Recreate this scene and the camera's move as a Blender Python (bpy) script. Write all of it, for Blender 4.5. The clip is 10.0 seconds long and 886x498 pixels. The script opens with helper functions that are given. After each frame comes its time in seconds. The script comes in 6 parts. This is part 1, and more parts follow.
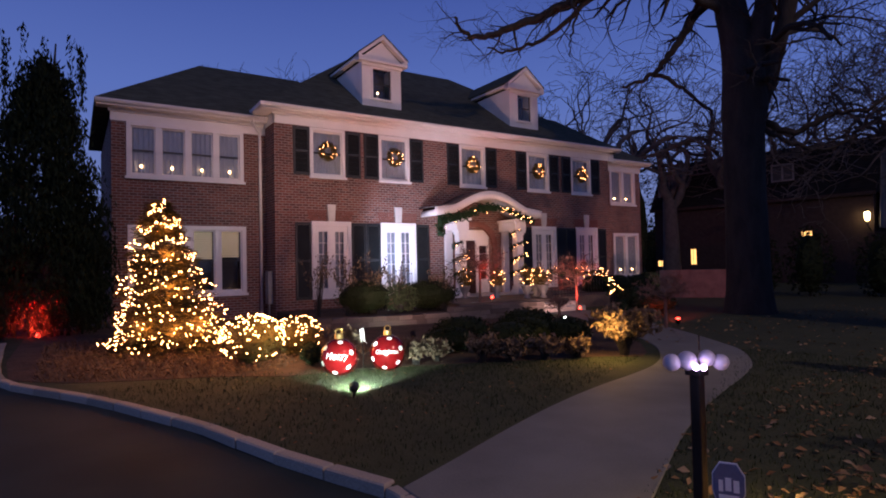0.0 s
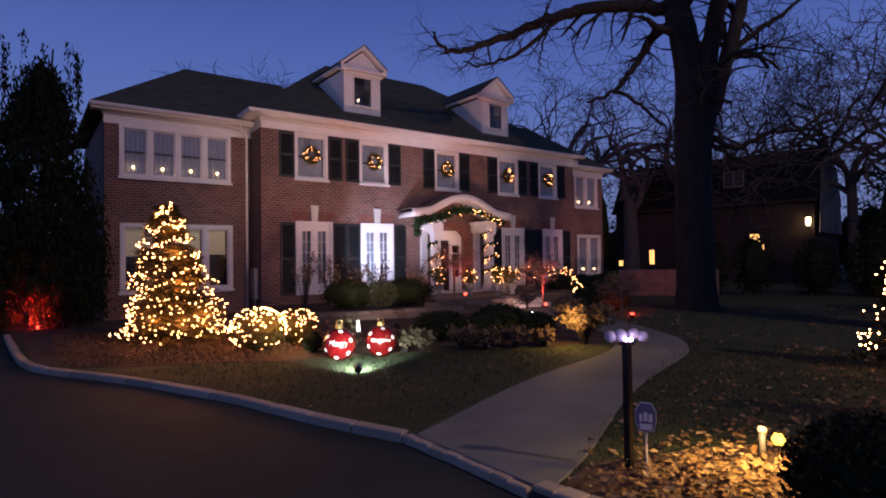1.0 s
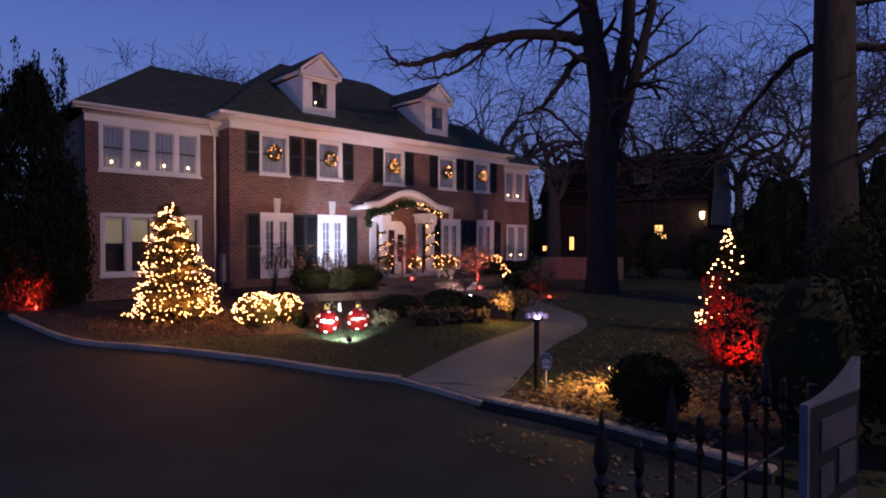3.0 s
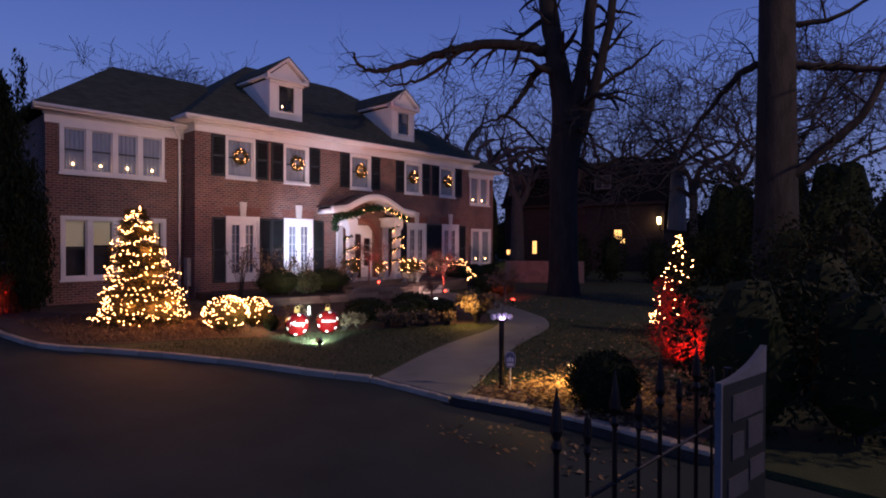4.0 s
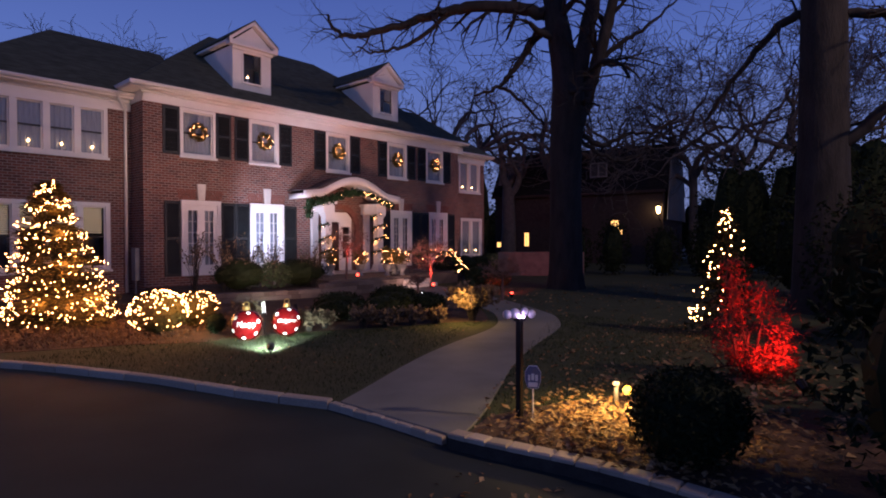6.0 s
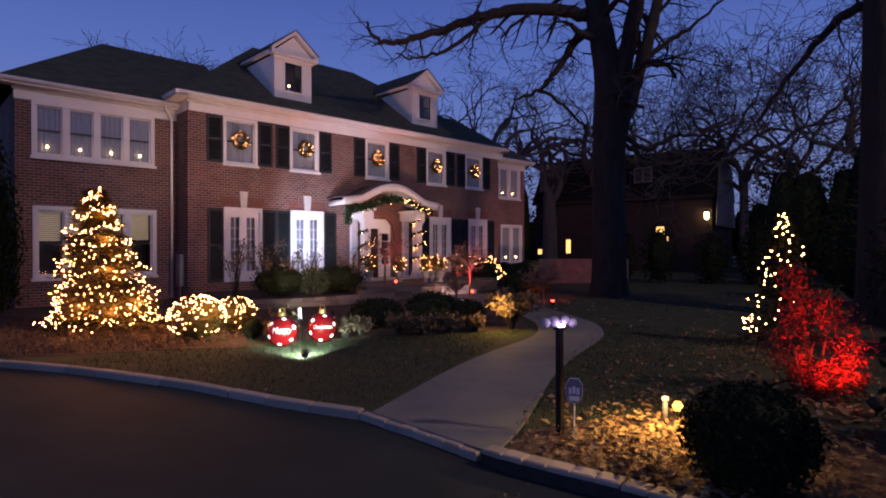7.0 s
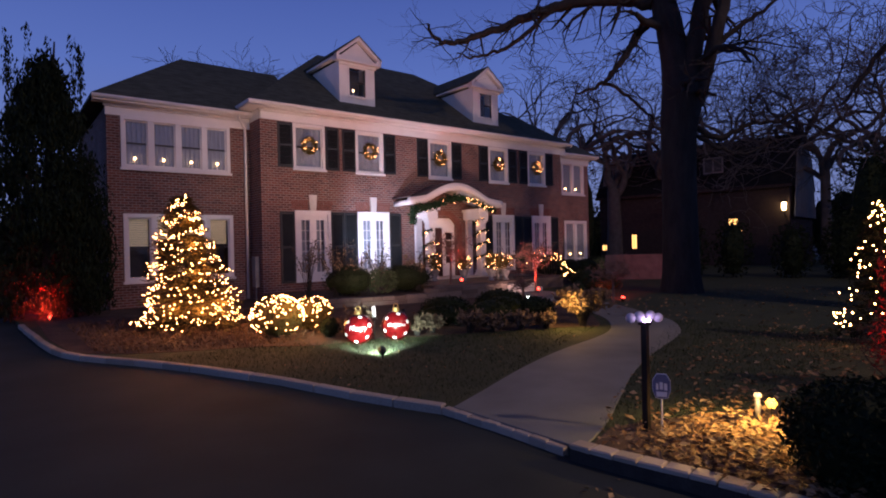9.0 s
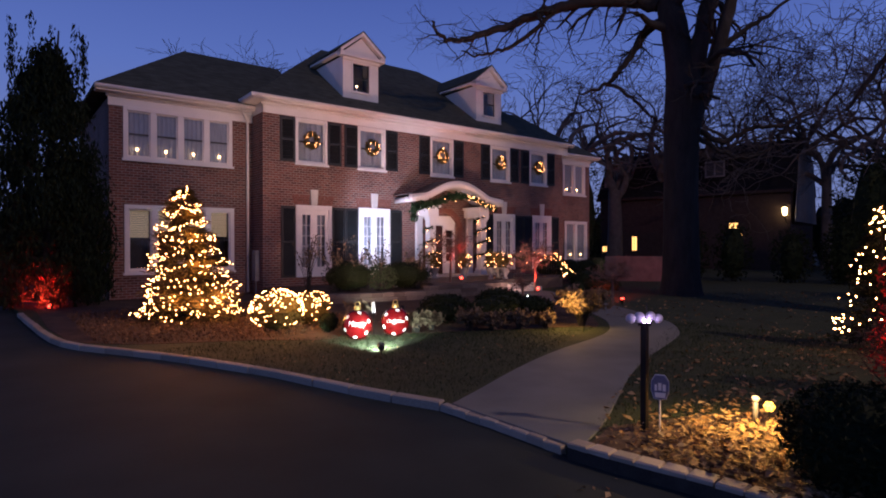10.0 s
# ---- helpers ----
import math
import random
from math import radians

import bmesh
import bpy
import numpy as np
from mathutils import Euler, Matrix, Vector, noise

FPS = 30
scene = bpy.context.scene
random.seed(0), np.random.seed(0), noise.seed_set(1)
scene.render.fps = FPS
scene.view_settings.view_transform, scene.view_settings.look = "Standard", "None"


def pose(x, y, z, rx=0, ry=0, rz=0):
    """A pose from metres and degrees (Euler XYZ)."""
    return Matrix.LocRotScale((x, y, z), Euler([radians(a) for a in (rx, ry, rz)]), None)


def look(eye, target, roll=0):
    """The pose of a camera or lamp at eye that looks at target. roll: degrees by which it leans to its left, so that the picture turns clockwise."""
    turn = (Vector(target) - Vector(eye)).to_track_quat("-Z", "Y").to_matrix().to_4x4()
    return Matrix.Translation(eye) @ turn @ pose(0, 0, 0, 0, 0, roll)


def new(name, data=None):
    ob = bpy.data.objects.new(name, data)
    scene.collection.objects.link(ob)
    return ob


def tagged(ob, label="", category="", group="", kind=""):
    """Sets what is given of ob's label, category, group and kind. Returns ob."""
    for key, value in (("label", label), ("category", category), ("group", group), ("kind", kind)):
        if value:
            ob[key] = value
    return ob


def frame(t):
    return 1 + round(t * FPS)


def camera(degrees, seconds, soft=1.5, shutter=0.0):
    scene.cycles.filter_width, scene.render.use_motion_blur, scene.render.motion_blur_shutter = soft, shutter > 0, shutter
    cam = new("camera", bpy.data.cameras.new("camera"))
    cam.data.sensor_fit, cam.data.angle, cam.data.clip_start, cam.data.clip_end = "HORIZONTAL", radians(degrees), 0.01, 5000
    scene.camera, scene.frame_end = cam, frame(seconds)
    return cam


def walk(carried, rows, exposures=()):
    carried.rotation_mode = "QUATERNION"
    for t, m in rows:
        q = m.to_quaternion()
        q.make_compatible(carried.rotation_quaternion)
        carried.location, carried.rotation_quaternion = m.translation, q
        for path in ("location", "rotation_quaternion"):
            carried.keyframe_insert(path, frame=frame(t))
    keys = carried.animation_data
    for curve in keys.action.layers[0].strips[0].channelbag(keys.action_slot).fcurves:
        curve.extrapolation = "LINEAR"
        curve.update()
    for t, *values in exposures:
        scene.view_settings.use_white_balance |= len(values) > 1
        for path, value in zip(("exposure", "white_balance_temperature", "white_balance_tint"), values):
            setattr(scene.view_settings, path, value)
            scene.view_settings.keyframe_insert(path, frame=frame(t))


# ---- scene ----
cam = camera(75.4, 10.0, 1.9)
PATH = [
    (0, pose(-4.479, -17.927, 1.997, 91.680, 1.314, -32.757)),
    (0.5, pose(-4.528, -18.159, 1.870, 92.224, 0.915, -33.770)),
    (1, pose(-5.494, -18.855, 2.055, 91.338, 0.813, -36.096)),
    (1.5, pose(-5.971, -19.262, 2.148, 90.744, 0.651, -37.677)),
    (2, pose(-7.050, -20.134, 2.352, 89.942, 0.402, -39.783)),
    (2.5, pose(-7.577, -20.577, 2.441, 89.397, 0.229, -41.572)),
    (4, pose(-8.241, -21.076, 2.502, 89.474, -0.145, -46.680)),
    (4.5, pose(-8.174, -20.829, 2.465, 89.723, 0.208, -48.513)),
    (5, pose(-7.554, -20.237, 2.368, 89.381, 0.233, -48.819)),
    (6.5, pose(-6.135, -19.101, 2.149, 89.311, 0.075, -46.569)),
    (7, pose(-6.117, -19.115, 2.150, 89.864, 0.135, -43.959)),
    (7.5, pose(-6.136, -19.146, 2.147, 88.967, 0.221, -41.751)),
    (8, pose(-6.165, -19.116, 2.135, 89.527, 0.043, -40.147)),
    (8.5, pose(-6.249, -19.073, 2.138, 89.727, 1.294, -38.062)),
    (9, pose(-6.318, -19.044, 2.138, 89.809, 1.292, -38.037)),
    (9.5, pose(-6.339, -19.032, 2.130, 89.698, 0.496, -38.282)),
    (10, pose(-6.337, -19.036, 2.126, 89.610, 0.076, -38.063)),
]
walk(cam, PATH, [(0, 0.44), (1, 0.32), (2, 0.44), (4.5, 0.44), (6.5, 0.46), (10, 0.48)])
# ---- dusk sky, lamps ----
sky = bpy.data.worlds.new("dusk_sky")
sky.use_nodes = True
scene.world = sky
wn = sky.node_tree
wn.nodes.clear()
wo = wn.nodes.new("ShaderNodeOutputWorld")
wb = wn.nodes.new("ShaderNodeBackground")
wr = wn.nodes.new("ShaderNodeValToRGB")
ws = wn.nodes.new("ShaderNodeSeparateXYZ")
wt = wn.nodes.new("ShaderNodeTexCoord")
wn.links.new(wt.outputs["Generated"], ws.inputs[0])
wn.links.new(ws.outputs["Z"], wr.inputs[0])
wn.links.new(wr.outputs[0], wb.inputs[0])
wn.links.new(wb.outputs[0], wo.inputs[0])
ramp = wr.color_ramp
ramp.elements[0].position, ramp.elements[0].color = 0.0, (0.120, 0.142, 0.285, 1)
ramp.elements[1].position, ramp.elements[1].color = 0.75, (0.010, 0.014, 0.048, 1)
for at_z, colour in ((0.12, (0.112, 0.148, 0.340, 1)), (0.28, (0.072, 0.116, 0.350, 1)), (0.45, (0.038, 0.066, 0.255, 1))):
    stop = ramp.elements.new(at_z)
    stop.color = colour
SKY_STRENGTH = 1.0
wb.inputs[1].default_value = SKY_STRENGTH


def lamp(name, kind_of, at, energy, colour, size=0.1, aim=None, cone=60, blend=0.5):
    data = bpy.data.lights.new(name, kind_of)
    data.energy, data.color = energy, colour
    if kind_of == "AREA":
        data.size = size
    else:
        data.shadow_soft_size = size
    if kind_of == "SPOT":
        data.spot_size, data.spot_blend = radians(cone), blend
    ob = new(name, data)
    ob.matrix_world = look(at, aim) if aim else pose(*at)
    return ob


# an added, unseen fill lamp behind the camera, the lawn floodlights, the garden lamps
lamp("front_fill_light", "POINT", (6.0, -32.0, 16.0), 4700, (1.0, 0.62, 0.52), 0.5)
lamp("door_flood_light", "SPOT", (3.45, -2.30, 1.02), 900, (0.64, 0.68, 1.0), 0.04, (5.7, 0.0, 3.3), 70, 1.0)
lamp("lawn_wide_light", "SPOT", (1.50, -7.40, 0.70), 950, (1.0, 0.52, 0.40), 0.05, (5.0, 0.0, 6.8), 92, 1.0)
lamp("ornament_flood_light", "SPOT", (-1.60, -11.43, 0.60), 500, (0.85, 1.0, 0.90), 0.05, (-1.0, -10.2, 0.48), 84, 0.9)
lamp("bed_flood_light", "SPOT", (6.66, -6.55, 0.68), 430, (1.0, 0.52, 0.42), 0.05, (11.5, 0.0, 6.4), 100, 1.0)
# added flood with no known source, to brighten the right wing
lamp("side_fill_light", "SPOT", (17.4, -3.55, 0.72), 120, (1.0, 0.58, 0.48), 0.05, (17.9, 1.0, 4.4), 120, 1.0)
# leaf_bed_light hangs unseen above the flower lamp and stands in for it
lamp("leaf_bed_light", "SPOT", (-1.15, -16.88, 1.10), 92, (1.0, 0.55, 0.17), 0.05, (-1.25, -16.88, 0.45), 155, 0.7)
lamp("red_tree_light", "SPOT", (0.85, -17.75, 0.62), 190, (1.0, 0.03, 0.02), 0.05, (1.5, -17.45, 1.25), 100, 0.9)
lamp("red_hedge_light", "SPOT", (-5.22, -1.0, 0.60), 700, (1.0, 0.03, 0.02), 0.05, (-5.15, -0.1, 1.1), 110, 0.7)
lamp("red_terrace_light", "SPOT", (6.35, -3.80, 1.04), 190, (1.0, 0.04, 0.03), 0.04, (6.2, -3.6, 2.6), 90, 0.7)
lamp("red_garden_light", "SPOT", (8.62, -5.25, 0.66), 200, (1.0, 0.04, 0.03), 0.04, (8.75, -5.05, 2.6), 90, 0.7)
lamp("red_wall_light", "SPOT", (7.55, -9.46, 0.66), 480, (1.0, 0.05, 0.03), 0.04, (16.6, -2.6, 1.6), 44, 0.7)
lamp("shrub_light", "POINT", (2.60, -11.70, 0.95), 24, (1.0, 0.50, 0.14), 0.05)
lamp("post_light", "POINT", (-1.89, -16.26, 1.46), 0.6, (0.80, 0.60, 1.0), 0.04)
# added fill points under the hood and over the terrace, without fixtures
lamp("porch_fill_light", "POINT", (8.6, -0.55, 3.35), 3.5, (1.0, 0.55, 0.30), 0.08)
lamp("terrace_light", "POINT", (8.4, -3.2, 1.5), 5, (1.0, 0.55, 0.22), 0.10)
# unseen points added inside the fir to strengthen the glow of its bulbs
for fx_, fy_, fz_, fe_ in ((-2.95, -6.4, 0.9, 52), (-3.45, -6.3, 1.0, 46), (-2.45, -6.3, 1.0, 46), (-2.98, -6.3, 1.7, 46), (-3.0, -6.15, 2.3, 32), (-3.03, -6.05, 2.8, 20)):
    lamp("fir_glow_light", "POINT", (fx_, fy_, fz_), fe_, (1.0, 0.36, 0.09), 0.12)
# unseen point added before the lit shrubs, for their bulbs' glow
lamp("shrub_glow_light", "POINT", (-1.75, -8.95, 1.15), 24, (1.0, 0.42, 0.12), 0.2)


# ---- materials ----
def base_mat(name, rough=0.8, metal=0.0):
    m = bpy.data.materials.new(name)
    m.use_nodes = True
    bsdf = m.node_tree.nodes["Principled BSDF"]
    bsdf.inputs["Roughness"].default_value = rough
    bsdf.inputs["Metallic"].default_value = metal
    return m, m.node_tree, bsdf


def surface(name, c1, c2, scale=6.0, fine=60.0, rough=0.8, bump=0.2, metal=0.0, stretch=(1, 1, 1), dist=0.02):
    """Two scales of noise between two colours, with a fine bump."""
    m, nt, bsdf = base_mat(name, rough, metal)
    co = nt.nodes.new("ShaderNodeTexCoord")
    mp = nt.nodes.new("ShaderNodeMapping")
    mp.inputs["Scale"].default_value = stretch
    n1 = nt.nodes.new("ShaderNodeTexNoise")
    n2 = nt.nodes.new("ShaderNodeTexNoise")
    n1.inputs["Scale"].default_value, n2.inputs["Scale"].default_value = scale, fine
    n1.inputs["Detail"].default_value, n2.inputs["Detail"].default_value = 4, 3
    add = nt.nodes.new("ShaderNodeMath")
    add.operation = "MULTIPLY_ADD"
    add.inputs[1].default_value = 0.45
    rp = nt.nodes.new("ShaderNodeValToRGB")
    rp.color_ramp.elements[0].position, rp.color_ramp.elements[0].color = 0.42, (*c1, 1)
    rp.color_ramp.elements[1].position, rp.color_ramp.elements[1].color = 0.95, (*c2, 1)
    bp = nt.nodes.new("ShaderNodeBump")
    bp.inputs["Strength"].default_value, bp.inputs["Distance"].default_value = bump, dist
    ln = nt.links.new
    ln(co.outputs["Object"], mp.inputs[0])
    ln(mp.outputs[0], n1.inputs["Vector"])
    ln(mp.outputs[0], n2.inputs["Vector"])
    ln(n2.outputs["Fac"], add.inputs[0])
    ln(n1.outputs["Fac"], add.inputs[2])
    ln(add.outputs[0], rp.inputs[0])
    ln(rp.outputs[0], bsdf.inputs["Base Color"])
    ln(add.outputs[0], bp.inputs["Height"])
    ln(bp.outputs[0], bsdf.inputs["Normal"])
    return m


def varied(name, colours, rough=0.8, island=True):
    """One of several colours for each loose piece (or each object)."""
    m, nt, bsdf = base_mat(name, rough)
    bsdf.inputs["Specular IOR Level"].default_value = 0.15
    if island:
        src = nt.nodes.new("ShaderNodeNewGeometry").outputs["Random Per Island"]
    else:
        src = nt.nodes.new("ShaderNodeObjectInfo").outputs["Random"]
    rp = nt.nodes.new("ShaderNodeValToRGB")
    els = rp.color_ramp.elements
    els[0].color = (*colours[0], 1)
    els[1].color = (*colours[-1], 1)
    for k, cl in enumerate(colours[1:-1], 1):
        e = els.new(k / (len(colours) - 1))
        e.color = (*cl, 1)
    nt.links.new(src, rp.inputs[0])
    nz = nt.nodes.new("ShaderNodeTexNoise")
    nz.inputs["Scale"].default_value = 25
    mx = nt.nodes.new("ShaderNodeMixRGB")
    mx.blend_type = "MULTIPLY"
    mx.inputs[0].default_value = 0.6
    nt.links.new(rp.outputs[0], mx.inputs[1])
    nt.links.new(nz.outputs["Fac"], mx.inputs[2])
    nt.links.new(mx.outputs[0], bsdf.inputs["Base Color"])
    return m


def glow(name, colour, strength):
    m, nt, bsdf = base_mat(name, 0.4)
    bsdf.inputs["Base Color"].default_value = (*colour, 1)
    bsdf.inputs["Emission Color"].default_value = (*colour, 1)
    bsdf.inputs["Emission Strength"].default_value = strength
    return m


def brick_mat(name, axis):
    """Running-bond red brick, 0.21 by 0.075 m courses, with weathered patches."""
    m, nt, bsdf = base_mat(name, 0.85)
    co = nt.nodes.new("ShaderNodeTexCoord")
    sp = nt.nodes.new("ShaderNodeSeparateXYZ")
    cb = nt.nodes.new("ShaderNodeCombineXYZ")
    br = nt.nodes.new("ShaderNodeTexBrick")
    nz = nt.nodes.new("ShaderNodeTexNoise")
    mx = nt.nodes.new("ShaderNodeMixRGB")
    bp = nt.nodes.new("ShaderNodeBump")
    ln = nt.links.new
    ln(co.outputs["Object"], sp.inputs[0])
    ln(sp.outputs[axis], cb.inputs[0])
    ln(sp.outputs["Z"], cb.inputs[1])
    ln(cb.outputs[0], br.inputs["Vector"])
    br.inputs["Scale"].default_value = 1.0
    br.inputs["Brick Width"].default_value, br.inputs["Row Height"].default_value = 0.215, 0.082
    br.inputs["Mortar Size"].default_value, br.inputs["Mortar Smooth"].default_value = 0.011, 0.3
    br.inputs["Bias"].default_value = -0.1
    br.inputs["Color1"].default_value = (0.23, 0.088, 0.062, 1)
    br.inputs["Color2"].default_value = (0.105, 0.045, 0.038, 1)
    br.inputs["Mortar"].default_value = (0.34, 0.30, 0.27, 1)
    nz.inputs["Scale"].default_value, nz.inputs["Detail"].default_value = 1.3, 6
    ln(co.outputs["Object"], nz.inputs["Vector"])
    mx.blend_type, mx.inputs[0].default_value = "MULTIPLY", 0.75
    rp = nt.nodes.new("ShaderNodeValToRGB")
    rp.color_ramp.elements[0].position, rp.color_ramp.elements[0].color = 0.3, (0.62, 0.58, 0.56, 1)
    rp.color_ramp.elements[1].position, rp.color_ramp.elements[1].color = 0.7, (1, 1, 1, 1)
    ln(nz.outputs["Fac"], rp.inputs[0])
    ln(br.outputs["Color"], mx.inputs[1])
    ln(rp.outputs[0], mx.inputs[2])
    ln(mx.outputs[0], bsdf.inputs["Base Color"])
    bp.inputs["Strength"].default_value, bp.inputs["Distance"].default_value = 0.6, 0.008
    bp.invert = True
    ln(br.outputs["Fac"], bp.inputs["Height"])
    ln(bp.outputs[0], bsdf.inputs["Normal"])
    return m


def glass_mat(name, tint=(0.9, 0.95, 1.0)):
    """A thin pane: clear with a real mirror share."""
    m = bpy.data.materials.new(name)
    m.use_nodes = True
    nt = m.node_tree
    nt.nodes.clear()
    out = nt.nodes.new("ShaderNodeOutputMaterial")
    tr = nt.nodes.new("ShaderNodeBsdfTransparent")
    gl = nt.nodes.new("ShaderNodeBsdfGlossy")
    fr = nt.nodes.new("ShaderNodeLayerWeight")
    pw = nt.nodes.new("ShaderNodeMath")
    ad = nt.nodes.new("ShaderNodeMath")
    fr.inputs[0].default_value = 0.5
    pw.operation, pw.inputs[1].default_value = "POWER", 3.5
    ad.operation, ad.inputs[1].default_value, ad.inputs[2].default_value = "MULTIPLY_ADD", 0.7, 0.03
    nt.links.new(fr.outputs["Facing"], pw.inputs[0])
    nt.links.new(pw.outputs[0], ad.inputs[0])
    mx = nt.nodes.new("ShaderNodeMixShader")
    tr.inputs[0].default_value = (*tint, 1)
    gl.inputs["Roughness"].default_value = 0.04
    nt.links.new(ad.outputs[0], mx.inputs[0])
    nt.links.new(tr.outputs[0], mx.inputs[1])
    nt.links.new(gl.outputs[0], mx.inputs[2])
    nt.links.new(mx.outputs[0], out.inputs[0])
    return m


BRICK_X = brick_mat("red_brick_front", "X")
BRICK_Y = brick_mat("red_brick_side", "Y")
SOLDIER = surface("soldier_brick", (0.13, 0.05, 0.04), (0.24, 0.10, 0.075), 9, 70, 0.85, 0.4)
WHITE = surface("white_paint", (0.70, 0.69, 0.67), (0.82, 0.81, 0.79), 1.5, 40, 0.45, 0.05)
STONE_WHITE = surface("limestone", (0.52, 0.49, 0.45), (0.68, 0.65, 0.60), 3, 50, 0.7, 0.2)
SHINGLE = surface("roof_shingle", (0.050, 0.056, 0.040), (0.125, 0.134, 0.098), 2.5, 45, 0.9, 0.5, 0, (1, 1, 6))
SHINGLE.node_tree.nodes["Principled BSDF"].inputs["Specular IOR Level"].default_value = 0.12
BLACK_WOOD = surface("black_green_paint", (0.010, 0.013, 0.014), (0.022, 0.027, 0.028), 3, 60, 0.5, 0.1)
CURTAIN = surface("grey_curtain", (0.25, 0.26, 0.27), (0.40, 0.40, 0.41), 5, 30, 0.9, 0.2, 0, (6, 6, 0.6))
DARK_ROOM = surface("dark_room", (0.03, 0.03, 0.035), (0.06, 0.06, 0.065), 1, 10, 0.9, 0)
GLASS = glass_mat("window_glass")
GRASS_SOIL = surface("lawn_grass", (0.013, 0.027, 0.008), (0.040, 0.055, 0.018), 2.0, 40, 0.95, 0.8, 0, (1, 1, 1), 0.05)
SOIL = surface("bed_soil", (0.022, 0.015, 0.011), (0.10, 0.062, 0.038), 2.2, 30, 0.95, 0.8, 0, (1, 1, 1), 0.05)
ASPHALT = surface("asphalt", (0.021, 0.030, 0.028), (0.043, 0.056, 0.053), 0.8, 150, 0.85, 0.35, 0, (1, 1, 1), 0.006)
ASPHALT.node_tree.nodes["Principled BSDF"].inputs["Specular IOR Level"].default_value = 0.15
CONCRETE = surface("walk_concrete", (0.105, 0.120, 0.110), (0.185, 0.205, 0.188), 1.4, 60, 0.8, 0.25)
GRANITE = varied("granite_blocks", [(0.45, 0.41, 0.33), (0.64, 0.58, 0.48), (0.54, 0.48, 0.39)], 0.8, False)
FLAGSTONE = surface("terrace_flagstone", (0.075, 0.062, 0.052), (0.150, 0.125, 0.105), 2.0, 40, 0.85, 0.4)
FIELDSTONE = varied("fieldstone", [(0.11, 0.095, 0.09), (0.24, 0.215, 0.20), (0.17, 0.155, 0.15)], 0.9, False)
BARK = surface("oak_bark", (0.010, 0.010, 0.009), (0.036, 0.034, 0.031), 5, 30, 0.95, 0.9, 0, (1, 1, 0.25), 0.04)
FAR_BARK = surface("far_bark", (0.060, 0.052, 0.050), (0.130, 0.112, 0.105), 3, 20, 0.95, 0.3)
# warm tones in these leaf and needle colours carry some of the bulbs' glow
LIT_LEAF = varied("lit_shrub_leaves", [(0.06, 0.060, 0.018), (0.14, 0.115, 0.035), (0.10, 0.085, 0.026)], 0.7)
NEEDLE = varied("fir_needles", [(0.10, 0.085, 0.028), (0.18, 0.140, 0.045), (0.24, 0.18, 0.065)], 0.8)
DARK_LEAF = varied("boxwood_leaves", [(0.008, 0.015, 0.006), (0.022, 0.036, 0.013), (0.014, 0.025, 0.010)], 0.7)
PALE_LEAF = varied("pale_leaves", [(0.05, 0.085, 0.04), (0.09, 0.13, 0.07), (0.06, 0.10, 0.055)], 0.7)
TAN_LEAF = varied("dry_flowerheads", [(0.15, 0.11, 0.07), (0.25, 0.20, 0.14), (0.19, 0.14, 0.09)], 0.9)
FALLEN = varied("fallen_leaves", [(0.16, 0.085, 0.035), (0.42, 0.30, 0.15), (0.28, 0.16, 0.07), (0.50, 0.40, 0.24)], 0.8)
DRY_GRASS = varied("dry_ornamental_grass", [(0.14, 0.08, 0.045), (0.30, 0.20, 0.12), (0.20, 0.12, 0.07)], 0.9)
MAPLE = varied("red_maple_leaves", [(0.15, 0.035, 0.03), (0.24, 0.08, 0.055), (0.18, 0.055, 0.04)], 0.8)
BULB = glow("warm_bulb", (1.0, 0.36, 0.13), 28.0)
CANDLE = glow("candle_bulb", (1.0, 0.50, 0.22), 14.0)
RED_LENS = glow("red_lens", (1.0, 0.05, 0.03), 8.0)
YELLOW_LENS = glow("yellow_lens", (1.0, 0.62, 0.10), 1.9)
LANTERN_LENS = glow("lantern_lens", (1.0, 0.70, 0.32), 12.0)
VIOLET_LENS = glow("violet_lens", (0.80, 0.55, 1.0), 9.0)
# room lamplight is put into the blind slats as a faint emission
BLIND = glow("glowing_blind", (1.0, 0.80, 0.42), 0.075)
GARLAND_GREEN = varied("garland_green", [(0.020, 0.055, 0.022), (0.045, 0.095, 0.040), (0.030, 0.070, 0.030)], 0.8)
# neighbour's brick darkened in colour for the gloom behind the trees
DIMMED_BRICK = surface("neighbour_brick", (0.026, 0.015, 0.013), (0.055, 0.034, 0.030), 5, 50, 0.9, 0.3)
# white of the fence sign, with the dusk shade put into the colour
SIGN_WHITE = surface("dimmed_white_paint", (0.09, 0.10, 0.12), (0.15, 0.16, 0.19), 6, 60, 0.7, 0.2)
IRON = surface("black_iron", (0.008, 0.008, 0.009), (0.022, 0.022, 0.024), 6, 80, 0.45, 0.2, 0.6)
BRASS = surface("brass", (0.55, 0.38, 0.14), (0.70, 0.52, 0.22), 6, 80, 0.3, 0.05, 1.0)
RED_GLOSS = surface("red_gloss", (0.085, 0.003, 0.004), (0.12, 0.005, 0.006), 2, 30, 0.15, 0.02)
WHITE_GLOSS = surface("white_gloss", (0.74, 0.74, 0.74), (0.82, 0.82, 0.82), 2, 30, 0.3, 0.02)
SIGN_BLUE = surface("sign_blue", (0.10, 0.11, 0.18), (0.16, 0.17, 0.26), 8, 60, 0.4, 0.05)
COPPER = surface("dark_metal_roof", (0.05, 0.04, 0.045), (0.10, 0.085, 0.085), 3, 40, 0.6, 0.2)
